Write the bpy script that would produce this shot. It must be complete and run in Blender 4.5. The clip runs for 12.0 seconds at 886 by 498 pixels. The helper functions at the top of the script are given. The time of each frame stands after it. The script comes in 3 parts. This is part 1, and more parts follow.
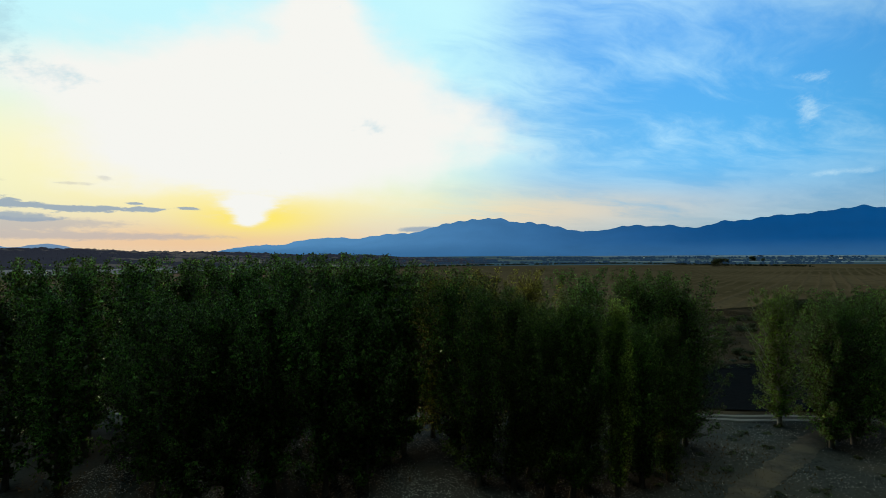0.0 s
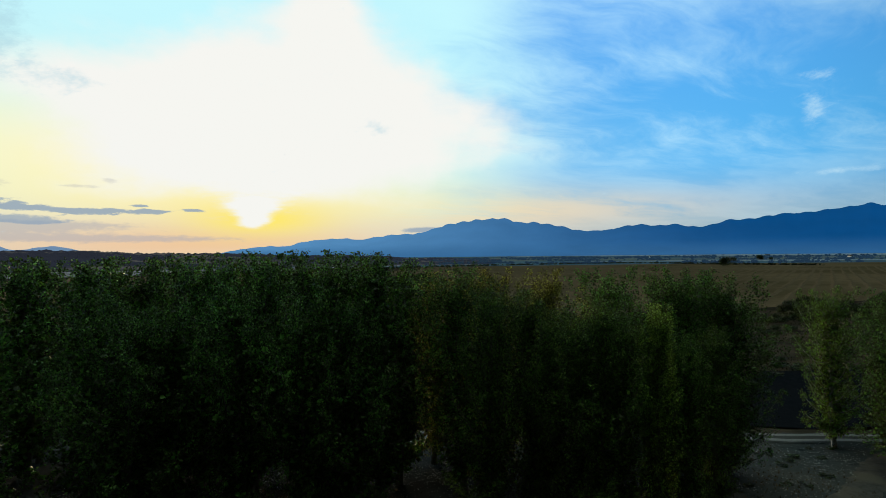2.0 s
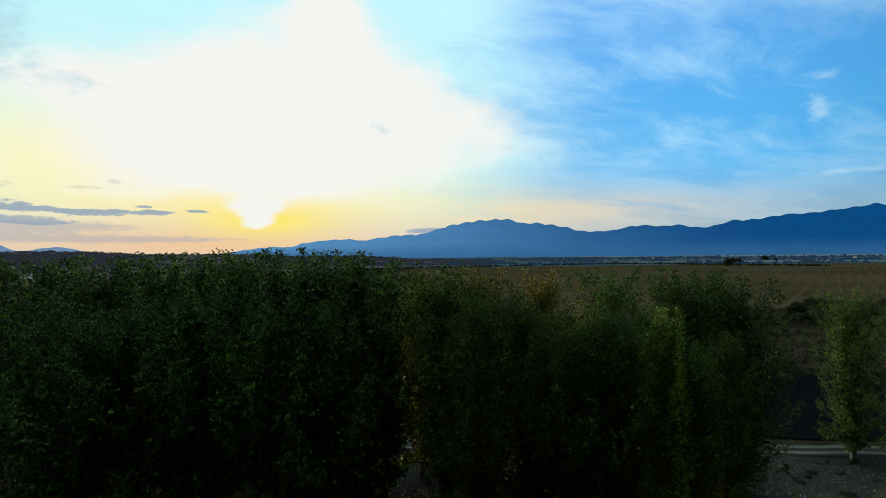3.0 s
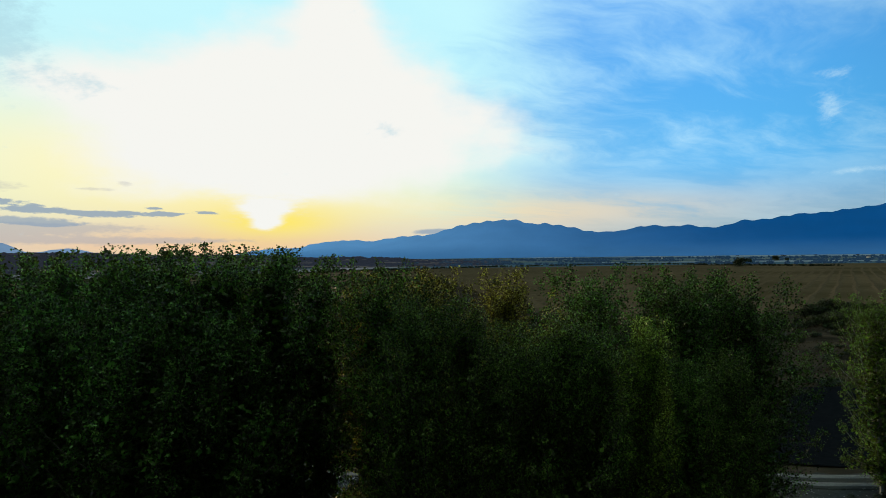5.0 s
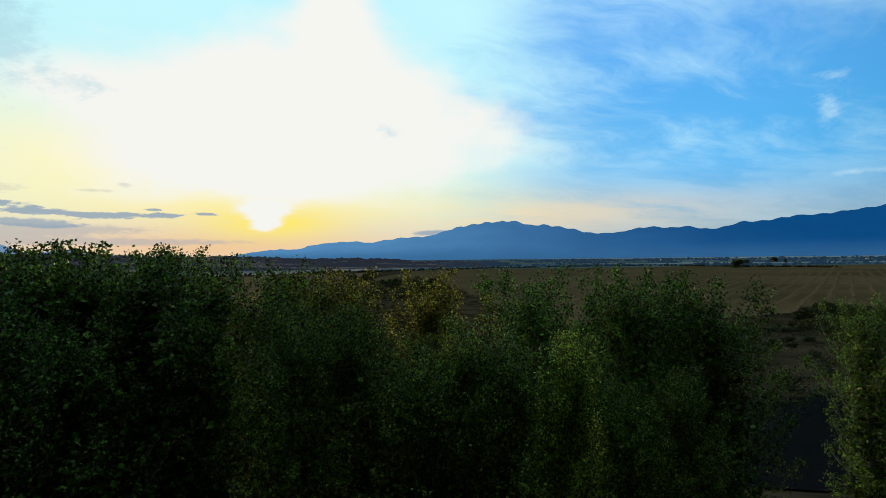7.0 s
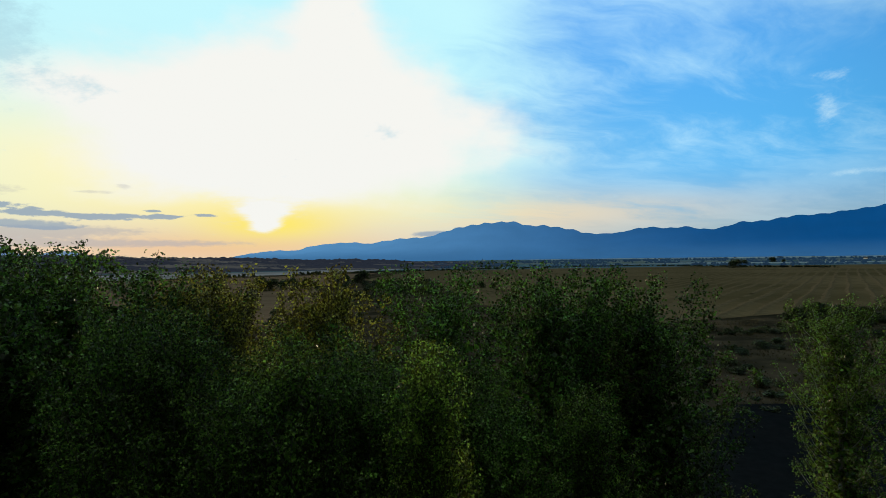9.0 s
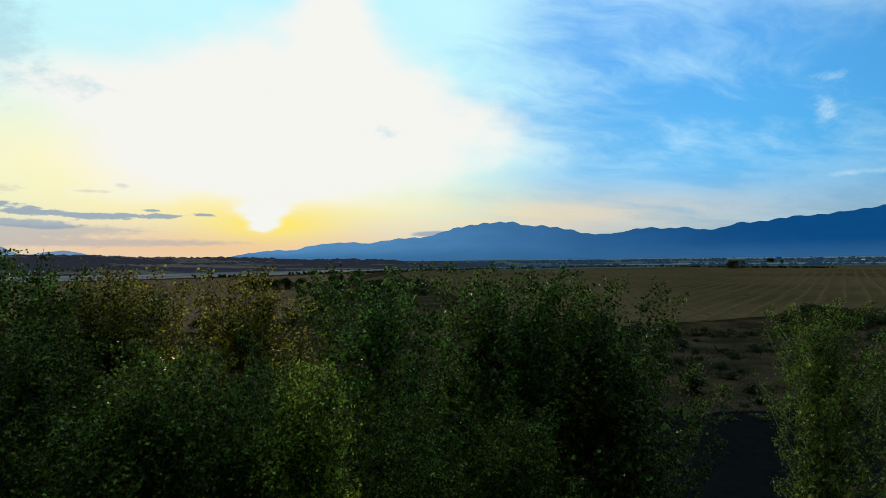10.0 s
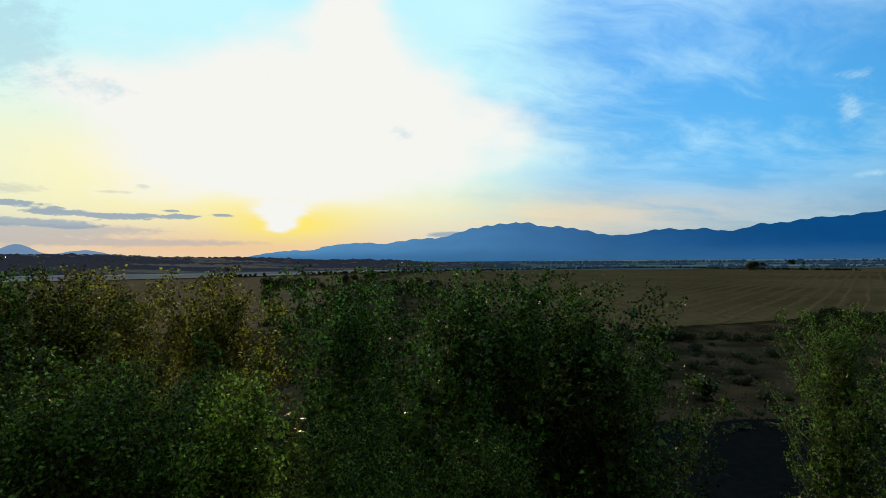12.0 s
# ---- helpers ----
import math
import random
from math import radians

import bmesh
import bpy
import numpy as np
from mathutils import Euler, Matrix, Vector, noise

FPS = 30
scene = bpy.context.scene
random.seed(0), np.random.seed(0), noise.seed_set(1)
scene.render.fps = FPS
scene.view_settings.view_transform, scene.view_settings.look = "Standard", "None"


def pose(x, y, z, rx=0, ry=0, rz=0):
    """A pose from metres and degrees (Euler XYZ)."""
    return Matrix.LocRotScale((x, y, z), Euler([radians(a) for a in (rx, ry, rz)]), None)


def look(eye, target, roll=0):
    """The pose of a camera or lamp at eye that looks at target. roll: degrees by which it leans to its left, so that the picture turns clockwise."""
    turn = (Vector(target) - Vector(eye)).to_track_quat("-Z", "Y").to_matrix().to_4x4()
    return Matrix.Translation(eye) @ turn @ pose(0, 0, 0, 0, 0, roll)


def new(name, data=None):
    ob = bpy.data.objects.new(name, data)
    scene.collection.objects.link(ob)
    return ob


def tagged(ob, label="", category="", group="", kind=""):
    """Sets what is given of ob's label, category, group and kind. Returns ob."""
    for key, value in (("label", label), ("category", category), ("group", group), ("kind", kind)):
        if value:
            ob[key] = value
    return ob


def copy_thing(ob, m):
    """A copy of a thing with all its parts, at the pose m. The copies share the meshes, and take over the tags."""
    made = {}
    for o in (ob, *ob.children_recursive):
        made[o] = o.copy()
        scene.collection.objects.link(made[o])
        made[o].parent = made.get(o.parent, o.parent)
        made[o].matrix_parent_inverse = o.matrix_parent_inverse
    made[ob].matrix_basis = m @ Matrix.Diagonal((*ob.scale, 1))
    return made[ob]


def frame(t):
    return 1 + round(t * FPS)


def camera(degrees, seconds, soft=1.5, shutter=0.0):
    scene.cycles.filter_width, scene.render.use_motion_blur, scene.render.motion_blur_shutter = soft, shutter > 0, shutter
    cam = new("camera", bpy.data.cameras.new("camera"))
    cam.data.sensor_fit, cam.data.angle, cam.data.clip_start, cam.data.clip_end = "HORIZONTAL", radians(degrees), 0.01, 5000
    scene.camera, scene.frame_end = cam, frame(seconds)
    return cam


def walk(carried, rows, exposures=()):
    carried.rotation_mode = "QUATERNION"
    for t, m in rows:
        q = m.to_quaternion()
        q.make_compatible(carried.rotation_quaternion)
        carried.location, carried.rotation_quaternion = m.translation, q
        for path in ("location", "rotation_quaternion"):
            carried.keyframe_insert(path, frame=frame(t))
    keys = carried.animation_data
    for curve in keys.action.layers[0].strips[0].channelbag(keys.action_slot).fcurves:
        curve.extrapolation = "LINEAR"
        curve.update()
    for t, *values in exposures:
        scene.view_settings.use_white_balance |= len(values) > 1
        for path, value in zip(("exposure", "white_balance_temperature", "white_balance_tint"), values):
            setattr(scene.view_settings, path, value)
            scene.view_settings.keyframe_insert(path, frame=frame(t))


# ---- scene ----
cam = camera(77.9, 12.0, soft=0.5)
PATH = [
    (0, (-5.947, -1.548, 14.433), (-5.947, 0.451, 14.452), -0.3),
    (0.5, (-5.947, -0.03, 14.407), (-5.951, 1.97, 14.427), -0.4),
    (1, (-5.965, 1.466, 14.359), (-5.974, 3.466, 14.379), -0.5),
    (1.5, (-5.935, 2.93, 14.297), (-5.947, 4.929, 14.317), -0.5),
    (2, (-5.789, 4.255, 14.231), (-5.804, 6.255, 14.252), -0.6),
    (2.5, (-5.441, 5.547, 14.162), (-5.459, 7.547, 14.184), -0.6),
    (3, (-4.917, 6.897, 14.103), (-4.944, 8.897, 14.127), -0.6),
    (5, (-1.902, 12.319, 13.884), (-1.958, 14.318, 13.911), -0.7),
    (5.5, (-1.125, 13.388, 13.851), (-1.181, 15.387, 13.878), -0.7),
    (6, (-0.34, 14.362, 13.826), (-0.395, 16.361, 13.855), -0.7),
    (6.5, (0.516, 15.247, 13.807), (0.46, 17.246, 13.838), -0.7),
    (7, (1.392, 16.084, 13.774), (1.338, 18.083, 13.806), -0.7),
    (9, (5.015, 19.315, 13.526), (4.963, 21.314, 13.561), -0.8),
    (9.5, (6.076, 20.443, 13.509), (6.026, 22.442, 13.543), -0.8),
    (10, (6.992, 21.407, 13.542), (6.944, 23.406, 13.577), -0.7),
    (10.5, (7.532, 21.968, 13.592), (7.532, 23.967, 13.626), -0.7),
    (11, (7.763, 22.231, 13.580), (7.801, 24.231, 13.613), -0.7),
    (11.5, (7.949, 22.44, 13.539), (7.916, 24.44, 13.575), -0.6),
    (12, (8.058, 22.622, 13.514), (7.953, 24.619, 13.552), -0.5),
]
walk(cam, [(t, look(eye, target, roll)) for t, eye, target, roll in PATH])

# ---- world, sun ----
SUN_AZ, SUN_EL = -19.3, 3.4          # degrees, azimuth from +y towards +x


def make_world():
    w = bpy.data.worlds.new("evening_sky")
    scene.world = w
    w.use_nodes = True
    nt = w.node_tree
    nt.nodes.clear()
    N, L = nt.nodes.new, nt.links.new

    def plug(sock, v):
        if isinstance(v, (int, float)):
            sock.default_value = v
        elif isinstance(v, tuple):
            sock.default_value = v if len(v) == len(sock.default_value) else (*v, 1)
        else:
            L(v, sock)

    def m(op, a, b=0.0, c=0.0, clamp=False):
        n = N("ShaderNodeMath")
        n.operation, n.use_clamp = op, clamp
        for s, v in zip(n.inputs, (a, b, c)):
            plug(s, v)
        return n.outputs[0]

    def mixc(f, a, b, mode="MIX"):
        n = N("ShaderNodeMix")
        n.data_type, n.blend_type = "RGBA", mode
        plug(n.inputs[0], f), plug(n.inputs[6], a), plug(n.inputs[7], b)
        return n.outputs[2]

    def noise_tex(vec, scale, detail=5.0, rough=0.55, dist=0.0):
        n = N("ShaderNodeTexNoise")
        plug(n.inputs["Vector"], vec)
        plug(n.inputs["Scale"], scale), plug(n.inputs["Detail"], detail), plug(n.inputs["Roughness"], rough), plug(n.inputs["Distortion"], dist)
        return n.outputs[0]

    def step(v, lo, hi):
        n = N("ShaderNodeMapRange")
        n.interpolation_type = "SMOOTHSTEP"
        plug(n.inputs[0], v), plug(n.inputs[1], lo), plug(n.inputs[2], hi)
        return n.outputs[0]

    def vec(x, y, z=0.0):
        n = N("ShaderNodeCombineXYZ")
        for s, v in zip(n.inputs, (x, y, z)):
            plug(s, v)
        return n.outputs[0]

    tc = N("ShaderNodeTexCoord")
    sep = N("ShaderNodeSeparateXYZ")
    L(tc.outputs["Generated"], sep.inputs[0])
    x, y, z = sep.outputs
    az = m("MULTIPLY", m("ARCTAN2", x, y), 57.2958)
    el = m("MULTIPLY", m("ARCSINE", z), 57.2958)

    def bell(a0, e0, sa, se):
        """Soft oval in the sky round azimuth a0 and elevation e0."""
        da = m("DIVIDE", m("SUBTRACT", az, a0), sa)
        de = m("DIVIDE", m("SUBTRACT", el, e0), se)
        return m("EXPONENT", m("MULTIPLY", m("ADD", m("MULTIPLY", da, da), m("MULTIPLY", de, de)), -1.0))

    sky = N("ShaderNodeTexSky")
    sky.sky_type, sky.sun_disc = "NISHITA", False
    sky.sun_elevation, sky.sun_rotation = radians(SUN_EL), radians(SUN_AZ)
    sky.altitude, sky.air_density, sky.dust_density, sky.ozone_density = 500, 1.0, 0.6, 2.5
    air = mixc(1.0, sky.outputs[0], (SKY_GAIN, SKY_GAIN, SKY_GAIN), "MULTIPLY")
    # the sky is brightest over the sunset and falls off to the east
    sunward = m("ADD", m("MULTIPLY", x, toward.x), m("MULTIPLY", y, toward.y))
    # the zenith term is an added unseen glow that lights the crowns from above
    phase = m("MAXIMUM", m("ADD", 0.02, m("MULTIPLY", step(sunward, -0.25, 0.75), 0.98)), m("MULTIPLY", step(z, 0.87, 1.0), 5.2))
    clear = mixc(step(el, 1.0, 9.0), HORIZON, LOWER_BLUE)
    clear = mixc(step(el, 8.0, 26.0), clear, UPPER_BLUE)
    # pale grey-green fill tone for the unseen sky in the east and overhead, opposite the sunset
    clear = mixc(step(m("SUBTRACT", sunward, m("MULTIPLY", z, 0.6)), 0.35, -0.35), clear, EAST_FILL)
    air = mixc(1.0, mixc(0.78, air, clear), phase, "MULTIPLY")

    # streaked high cloud, seen in perspective on a flat sheet
    zz = m("MAXIMUM", m("ADD", z, 0.10), 0.03)
    px, py = m("DIVIDE", x, zz), m("DIVIDE", y, zz)
    u = m("ADD", m("MULTIPLY", px, 0.80), m("MULTIPLY", py, 0.60))
    v = m("SUBTRACT", m("MULTIPLY", py, 0.80), m("MULTIPLY", px, 0.60))
    warp = m("MULTIPLY", noise_tex(vec(px, py, 3.0), 0.7, 3), 1.1)
    streak = noise_tex(vec(m("MULTIPLY", u, 0.45), m("ADD", v, warp), 1.0), 1.15, 7, 0.62)
    veil = noise_tex(vec(m("MULTIPLY", px, 0.5), py, 7.0), 0.6, 4, 0.5)
    cirrus = m("MULTIPLY", m("MULTIPLY", step(streak, 0.38, 0.66), step(veil, 0.16, 0.52)), m("ADD", 0.25, m("MULTIPLY", step(el, 5.0, 12.0), 0.75)))

    # nearness to the sun brightens the haze and the thin cloud
    ragged = m("MULTIPLY", m("SUBTRACT", noise_tex(vec(m("MULTIPLY", az, 0.05), m("MULTIPLY", el, 0.09), 5.0), 1.6, 6, 0.55), 0.5), 0.75)
    glow = m("ADD", m("ADD", bell(-17.5, 13.4, 25.0, 8.6), m("MULTIPLY", bell(-12.0, 27.0, 4.2, 11.0), 0.52)), ragged)
    core = step(glow, 0.30, 0.64)
    halo = m("ADD", bell(-19.0, 13.0, 31.0, 26.0), m("ADD", m("MULTIPLY", bell(-36.0, 30.0, 26.0, 22.0), 0.8), m("MULTIPLY", m("MULTIPLY", bell(-3.0, 20.0, 13.0, 14.0), step(streak, 0.32, 0.62)), 0.34)))

    bars = noise_tex(vec(m("MULTIPLY", az, 0.34), m("MULTIPLY", el, 1.5), 2.0), 1.0, 7, 0.68)
    c = air
    c = mixc(m("MULTIPLY", cirrus, 0.80), c, mixc(1.0, CIRRUS, phase, "MULTIPLY"))
    c = mixc(m("MULTIPLY", step(m("ADD", halo, m("MULTIPLY", ragged, 0.5)), 0.30, 1.0), 0.93), c, HALO)
    peach = m("MULTIPLY", m("MULTIPLY", bell(8.0, 4.4, 18.0, 1.8), step(streak, 0.30, 0.55)), 0.8)
    c = mixc(peach, c, PEACH)
    c = mixc(m("MULTIPLY", bell(-30.0, 8.8, 27.0, 6.2), 0.97), c, PALE_YELLOW)
    c = mixc(m("MULTIPLY", bell(-20.0, 5.2, 25.0, 2.8), 0.80), c, LOW_YELLOW)
    c = mixc(m("MULTIPLY", bell(-24.0, 1.2, 29.0, 2.7), 0.95), c, EMBER)
    c = mixc(core, c, CORE)
    c = mixc(m("MULTIPLY", m("MULTIPLY", bell(-18.8, 3.7, 6.5, 1.7), step(bars, 0.10, 0.48)), 0.95), c, SUN_YELLOW)
    funnel = m("ADD", m("ADD", m("ADD", bell(-19.5, 3.5, 1.5, 0.75), bell(-19.5, 4.9, 2.6, 0.9)), bell(-18.5, 7.6, 8.5, 2.0)), m("MULTIPLY", m("SUBTRACT", bars, 0.5), 0.9))
    c = mixc(step(funnel, 0.22, 0.80), c, CORE)

    # grey-blue cloud bars low over the horizon and a few loose puffs
    ragged_edge = noise_tex(vec(m("MULTIPLY", az, 0.9), m("MULTIPLY", el, 2.6), 11.0), 1.0, 7, 0.62)

    def cloud(ovals, rough, lo, hi):
        total = m("ADD", m("MULTIPLY", m("SUBTRACT", bars, 0.5), rough), m("MULTIPLY", m("SUBTRACT", ragged_edge, 0.5), 1.3))
        for a0, e0, sa, se in ovals:
            total = m("ADD", total, bell(a0, e0, sa, se))
        return step(total, lo, hi)

    c = mixc(m("MULTIPLY", cloud(((-29.0, 1.75, 9.0, 0.36), (-43.0, 2.1, 9.0, 0.8), (-37.0, 2.9, 8.0, 0.45)), 0.5, 0.25, 0.95), 0.6), c, BAND_GREY)
    c = mixc(m("MULTIPLY", cloud(((-41.5, 3.45, 5.6, 0.42), (-37.0, 3.15, 2.2, 0.25)), 0.6, 0.35, 0.8), 0.75), c, BAR_BLUE)
    c = mixc(m("MULTIPLY", cloud(((-33.6, 4.15, 4.3, 0.40), (-38.8, 4.4, 2.3, 0.33), (-42.3, 5.0, 3.2, 0.3), (-28.2, 4.25, 1.5, 0.22), (-29.3, 4.78, 0.9, 0.15), (-24.8, 4.45, 1.5, 0.18)), 1.5, 0.42, 0.72), 0.85), c, BAR_BLUE)
    c = mixc(m("MULTIPLY", cloud(((-31.7, 6.9, 0.8, 0.35), (-34.0, 6.3, 1.6, 0.2), (-41.5, 6.2, 3.0, 0.6)), 0.8, 0.4, 1.0), 0.35), c, BAND_GREY)
    puff = noise_tex(vec(m("MULTIPLY", m("ADD", az, el), 0.40), m("MULTIPLY", m("SUBTRACT", el, m("MULTIPLY", az, 0.4)), 0.8), 9.0), 1.0, 6, 0.68)
    wisp = m("SUBTRACT", puff, 0.5)
    grey = m("ADD", m("ADD", m("MULTIPLY", bell(-41.5, 18.5, 4.4, 5.0), 1.25), m("MULTIPLY", bell(-35.0, 15.2, 2.4, 1.0), 0.8)), m("MULTIPLY", bell(-7.4, 13.0, 2.0, 1.0), 0.6))
    c = mixc(m("MULTIPLY", step(m("ADD", grey, m("MULTIPLY", wisp, 2.2)), 0.30, 1.25), 0.62), c, PUFF_GREY)
    white = m("ADD", m("ADD", bell(33.8, 12.2, 1.0, 1.5), m("MULTIPLY", bell(34.6, 14.9, 1.5, 0.7), 0.7)), bell(36.0, 6.75, 3.6, 0.35))
    c = mixc(m("MULTIPLY", step(m("ADD", white, m("MULTIPLY", wisp, 2.6)), 0.25, 1.9), 0.75), c, PUFF_WHITE)
    # cap cloud on the ridge
    cap = m("ADD", bell(-2.4, 2.6, 3.0, 0.36), m("MULTIPLY", wisp, 1.0))
    c = mixc(m("MULTIPLY", step(cap, 0.35, 0.8), 0.8), c, BAR_BLUE)

    bg = N("ShaderNodeBackground")
    L(c, bg.inputs[0])
    bg.inputs[1].default_value = 1.0
    out = N("ShaderNodeOutputWorld")
    L(bg.outputs[0], out.inputs[0])


SKY_GAIN = 0.11
UPPER_BLUE = (0.10, 0.46, 1.10)
LOWER_BLUE = (0.10, 0.56, 1.10)
EAST_FILL = (0.64, 0.78, 0.62)
HORIZON = (0.36, 0.54, 0.66)
CIRRUS = (0.56, 0.88, 1.05)
HALO = (0.57, 0.95, 1.0)
CORE = (0.92, 0.92, 0.88)
LOW_YELLOW = (1.0, 0.89, 0.43)
PALE_YELLOW = (1.0, 0.93, 0.56)
SUN_YELLOW = (1.0, 0.82, 0.14)
EMBER = (0.86, 0.56, 0.33)
PEACH = (0.80, 0.66, 0.50)
BAND_GREY = (0.42, 0.42, 0.46)
BAR_BLUE = (0.26, 0.36, 0.48)
PUFF_GREY = (0.42, 0.66, 0.76)
PUFF_WHITE = (0.66, 0.88, 0.96)
toward = Vector((math.sin(radians(SUN_AZ)) * math.cos(radians(SUN_EL)), math.cos(radians(SUN_AZ)) * math.cos(radians(SUN_EL)), math.sin(radians(SUN_EL))))
make_world()

sun = new("sun", bpy.data.lights.new("sun", "SUN"))
sun.data.energy, sun.data.angle, sun.data.color = 3.4, radians(1.5), (1.0, 0.72, 0.42)
sun.matrix_world = look(toward * 50, (0, 0, 0))


# ---- materials ----
def material(name, stops, scale=1.0, detail=6.0, rough=0.9, bump=0.0, bump_scale=None, stretch=(1, 1, 1), spec=0.0,
             second=None, second_scale=0.1, island=0.0, objects=0.0, translucent=0.0, turn=0.0):
    """Noise-coloured surface: stops are colours over the noise; second is a stain colour at a larger scale;
    island and objects give the spread of brightness from piece to piece and from thing to thing."""
    mat = bpy.data.materials.new(name)
    mat.use_nodes = True
    nt = mat.node_tree
    N, L = nt.nodes.new, nt.links.new
    bsdf = nt.nodes["Principled BSDF"]
    bsdf.inputs["Roughness"].default_value = rough
    bsdf.inputs["Specular IOR Level"].default_value = spec
    geo = N("ShaderNodeNewGeometry")
    mp = N("ShaderNodeMapping")
    mp.inputs["Scale"].default_value = stretch
    mp.inputs["Rotation"].default_value = (0, 0, turn)
    L(geo.outputs["Position"], mp.inputs[0])
    no = N("ShaderNodeTexNoise")
    no.inputs["Scale"].default_value, no.inputs["Detail"].default_value, no.inputs["Roughness"].default_value = scale, detail, 0.62
    L(mp.outputs[0], no.inputs["Vector"])
    ramp = N("ShaderNodeValToRGB")
    while len(ramp.color_ramp.elements) < len(stops):
        ramp.color_ramp.elements.new(0.5)
    for i, (e, s) in enumerate(zip(ramp.color_ramp.elements, stops)):
        e.position, e.color = 0.28 + 0.44 * i / max(1, len(stops) - 1), (*s, 1)
    L(no.outputs[0], ramp.inputs[0])
    col = ramp.outputs[0]
    if second:
        n2 = N("ShaderNodeTexNoise")
        n2.inputs["Scale"].default_value, n2.inputs["Detail"].default_value = second_scale, 4
        L(geo.outputs["Position"], n2.inputs["Vector"])
        mr = N("ShaderNodeMapRange")
        mr.inputs[1].default_value, mr.inputs[2].default_value = 0.42, 0.62
        L(n2.outputs[0], mr.inputs[0])
        mx = N("ShaderNodeMix")
        mx.data_type = "RGBA"
        L(mr.outputs[0], mx.inputs[0]), L(col, mx.inputs[6])
        mx.inputs[7].default_value = (*second, 1)
        col = mx.outputs[2]
    for spread, sock in ((island, geo.outputs["Random Per Island"]), (objects, None)):
        if spread:
            if sock is None:
                sock = N("ShaderNodeObjectInfo").outputs["Random"]
            cube = N("ShaderNodeMath")
            cube.operation = "POWER"
            cube.inputs[1].default_value = 3.0 if spread > 0.6 else 1.0
            L(sock, cube.inputs[0])
            mr = N("ShaderNodeMapRange")
            mr.inputs[3].default_value, mr.inputs[4].default_value = 1 - spread, (1 + spread * 2.6 if spread > 0.6 else 1 + spread)
            L(cube.outputs[0], mr.inputs[0])
            hs = N("ShaderNodeHueSaturation")
            L(mr.outputs[0], hs.inputs["Value"]), L(col, hs.inputs["Color"])
            hue = N("ShaderNodeMapRange")
            hue.inputs[3].default_value, hue.inputs[4].default_value = 0.5 - spread * 0.035, 0.5 + spread * 0.035
            L(sock, hue.inputs[0]), L(hue.outputs[0], hs.inputs["Hue"])
            col = hs.outputs[0]
    L(col, bsdf.inputs["Base Color"])
    if bump:
        nb = N("ShaderNodeTexNoise")
        nb.inputs["Scale"].default_value, nb.inputs["Detail"].default_value = bump_scale or scale * 3, 6
        L(mp.outputs[0], nb.inputs["Vector"])
        b = N("ShaderNodeBump")
        b.inputs["Strength"].default_value, b.inputs["Distance"].default_value = 0.8, bump
        L(nb.outputs[0], b.inputs["Height"]), L(b.outputs[0], bsdf.inputs["Normal"])
    if translucent:
        tr = N("ShaderNodeBsdfTranslucent")
        L(col, tr.inputs[0])
        ms = N("ShaderNodeMixShader")
        ms.inputs[0].default_value = translucent
        L(bsdf.outputs[0], ms.inputs[1]), L(tr.outputs[0], ms.inputs[2])
        L(ms.outputs[0], nt.nodes["Material Output"].inputs[0])
    return mat


LEAF = dict(scale=1.3, rough=0.5, spec=0.22, island=0.75, objects=0.15, translucent=0.36)
leaf_green = material("poplar_leaf", [(0.024, 0.058, 0.009), (0.072, 0.132, 0.018)], **LEAF)
leaf_bright = material("young_poplar_leaf", [(0.10, 0.155, 0.018), (0.19, 0.255, 0.030)], **LEAF)
# lighter copy of the poplar leaf: stronger light on front and edge trees, as colour
leaf_lit = material("lit_poplar_leaf", [(0.038, 0.072, 0.010), (0.095, 0.145, 0.018)], **LEAF)
leaf_gold = material("golden_poplar_leaf", [(0.105, 0.108, 0.014), (0.19, 0.178, 0.024)], **LEAF)
leaf_shrub = material("shrub_leaf", [(0.014, 0.026, 0.007), (0.032, 0.044, 0.012)], **LEAF)
bark = material("poplar_bark", [(0.055, 0.052, 0.044), (0.13, 0.125, 0.105)], scale=6, stretch=(1, 1, 0.25), bump=0.01)
pale_bark = material("pale_poplar_bark", [(0.16, 0.16, 0.145), (0.34, 0.34, 0.31)], scale=6, stretch=(1, 1, 0.25), bump=0.01)
twig_mat = material("twig_bark", [(0.09, 0.07, 0.05), (0.17, 0.14, 0.10)], scale=8)
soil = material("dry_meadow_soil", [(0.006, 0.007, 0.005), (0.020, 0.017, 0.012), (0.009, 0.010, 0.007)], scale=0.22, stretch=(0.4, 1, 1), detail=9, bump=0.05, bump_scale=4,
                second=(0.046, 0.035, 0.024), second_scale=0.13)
dust = material("dirt_track_dust", [(0.036, 0.034, 0.030), (0.064, 0.060, 0.053)], scale=2.5, bump=0.02, second=(0.075, 0.065, 0.05), second_scale=0.5)
gravel = material("pale_track_gravel", [(0.10, 0.098, 0.093), (0.16, 0.157, 0.150)], scale=5, bump=0.02)
litter = material("dry_fallen_leaf", [(0.20, 0.20, 0.19), (0.46, 0.46, 0.44)], scale=2, island=0.5)
stubble = material("stubble_field", [(0.040, 0.031, 0.018), (0.086, 0.064, 0.037), (0.062, 0.048, 0.028)], scale=0.25, stretch=(1.0, 0.12, 1), turn=radians(35),
                   bump=0.10, bump_scale=1.2, second=(0.048, 0.038, 0.020), second_scale=0.012)
straw = material("straw_windrow", [(0.050, 0.038, 0.023), (0.094, 0.071, 0.043)], scale=0.8, bump=0.05)
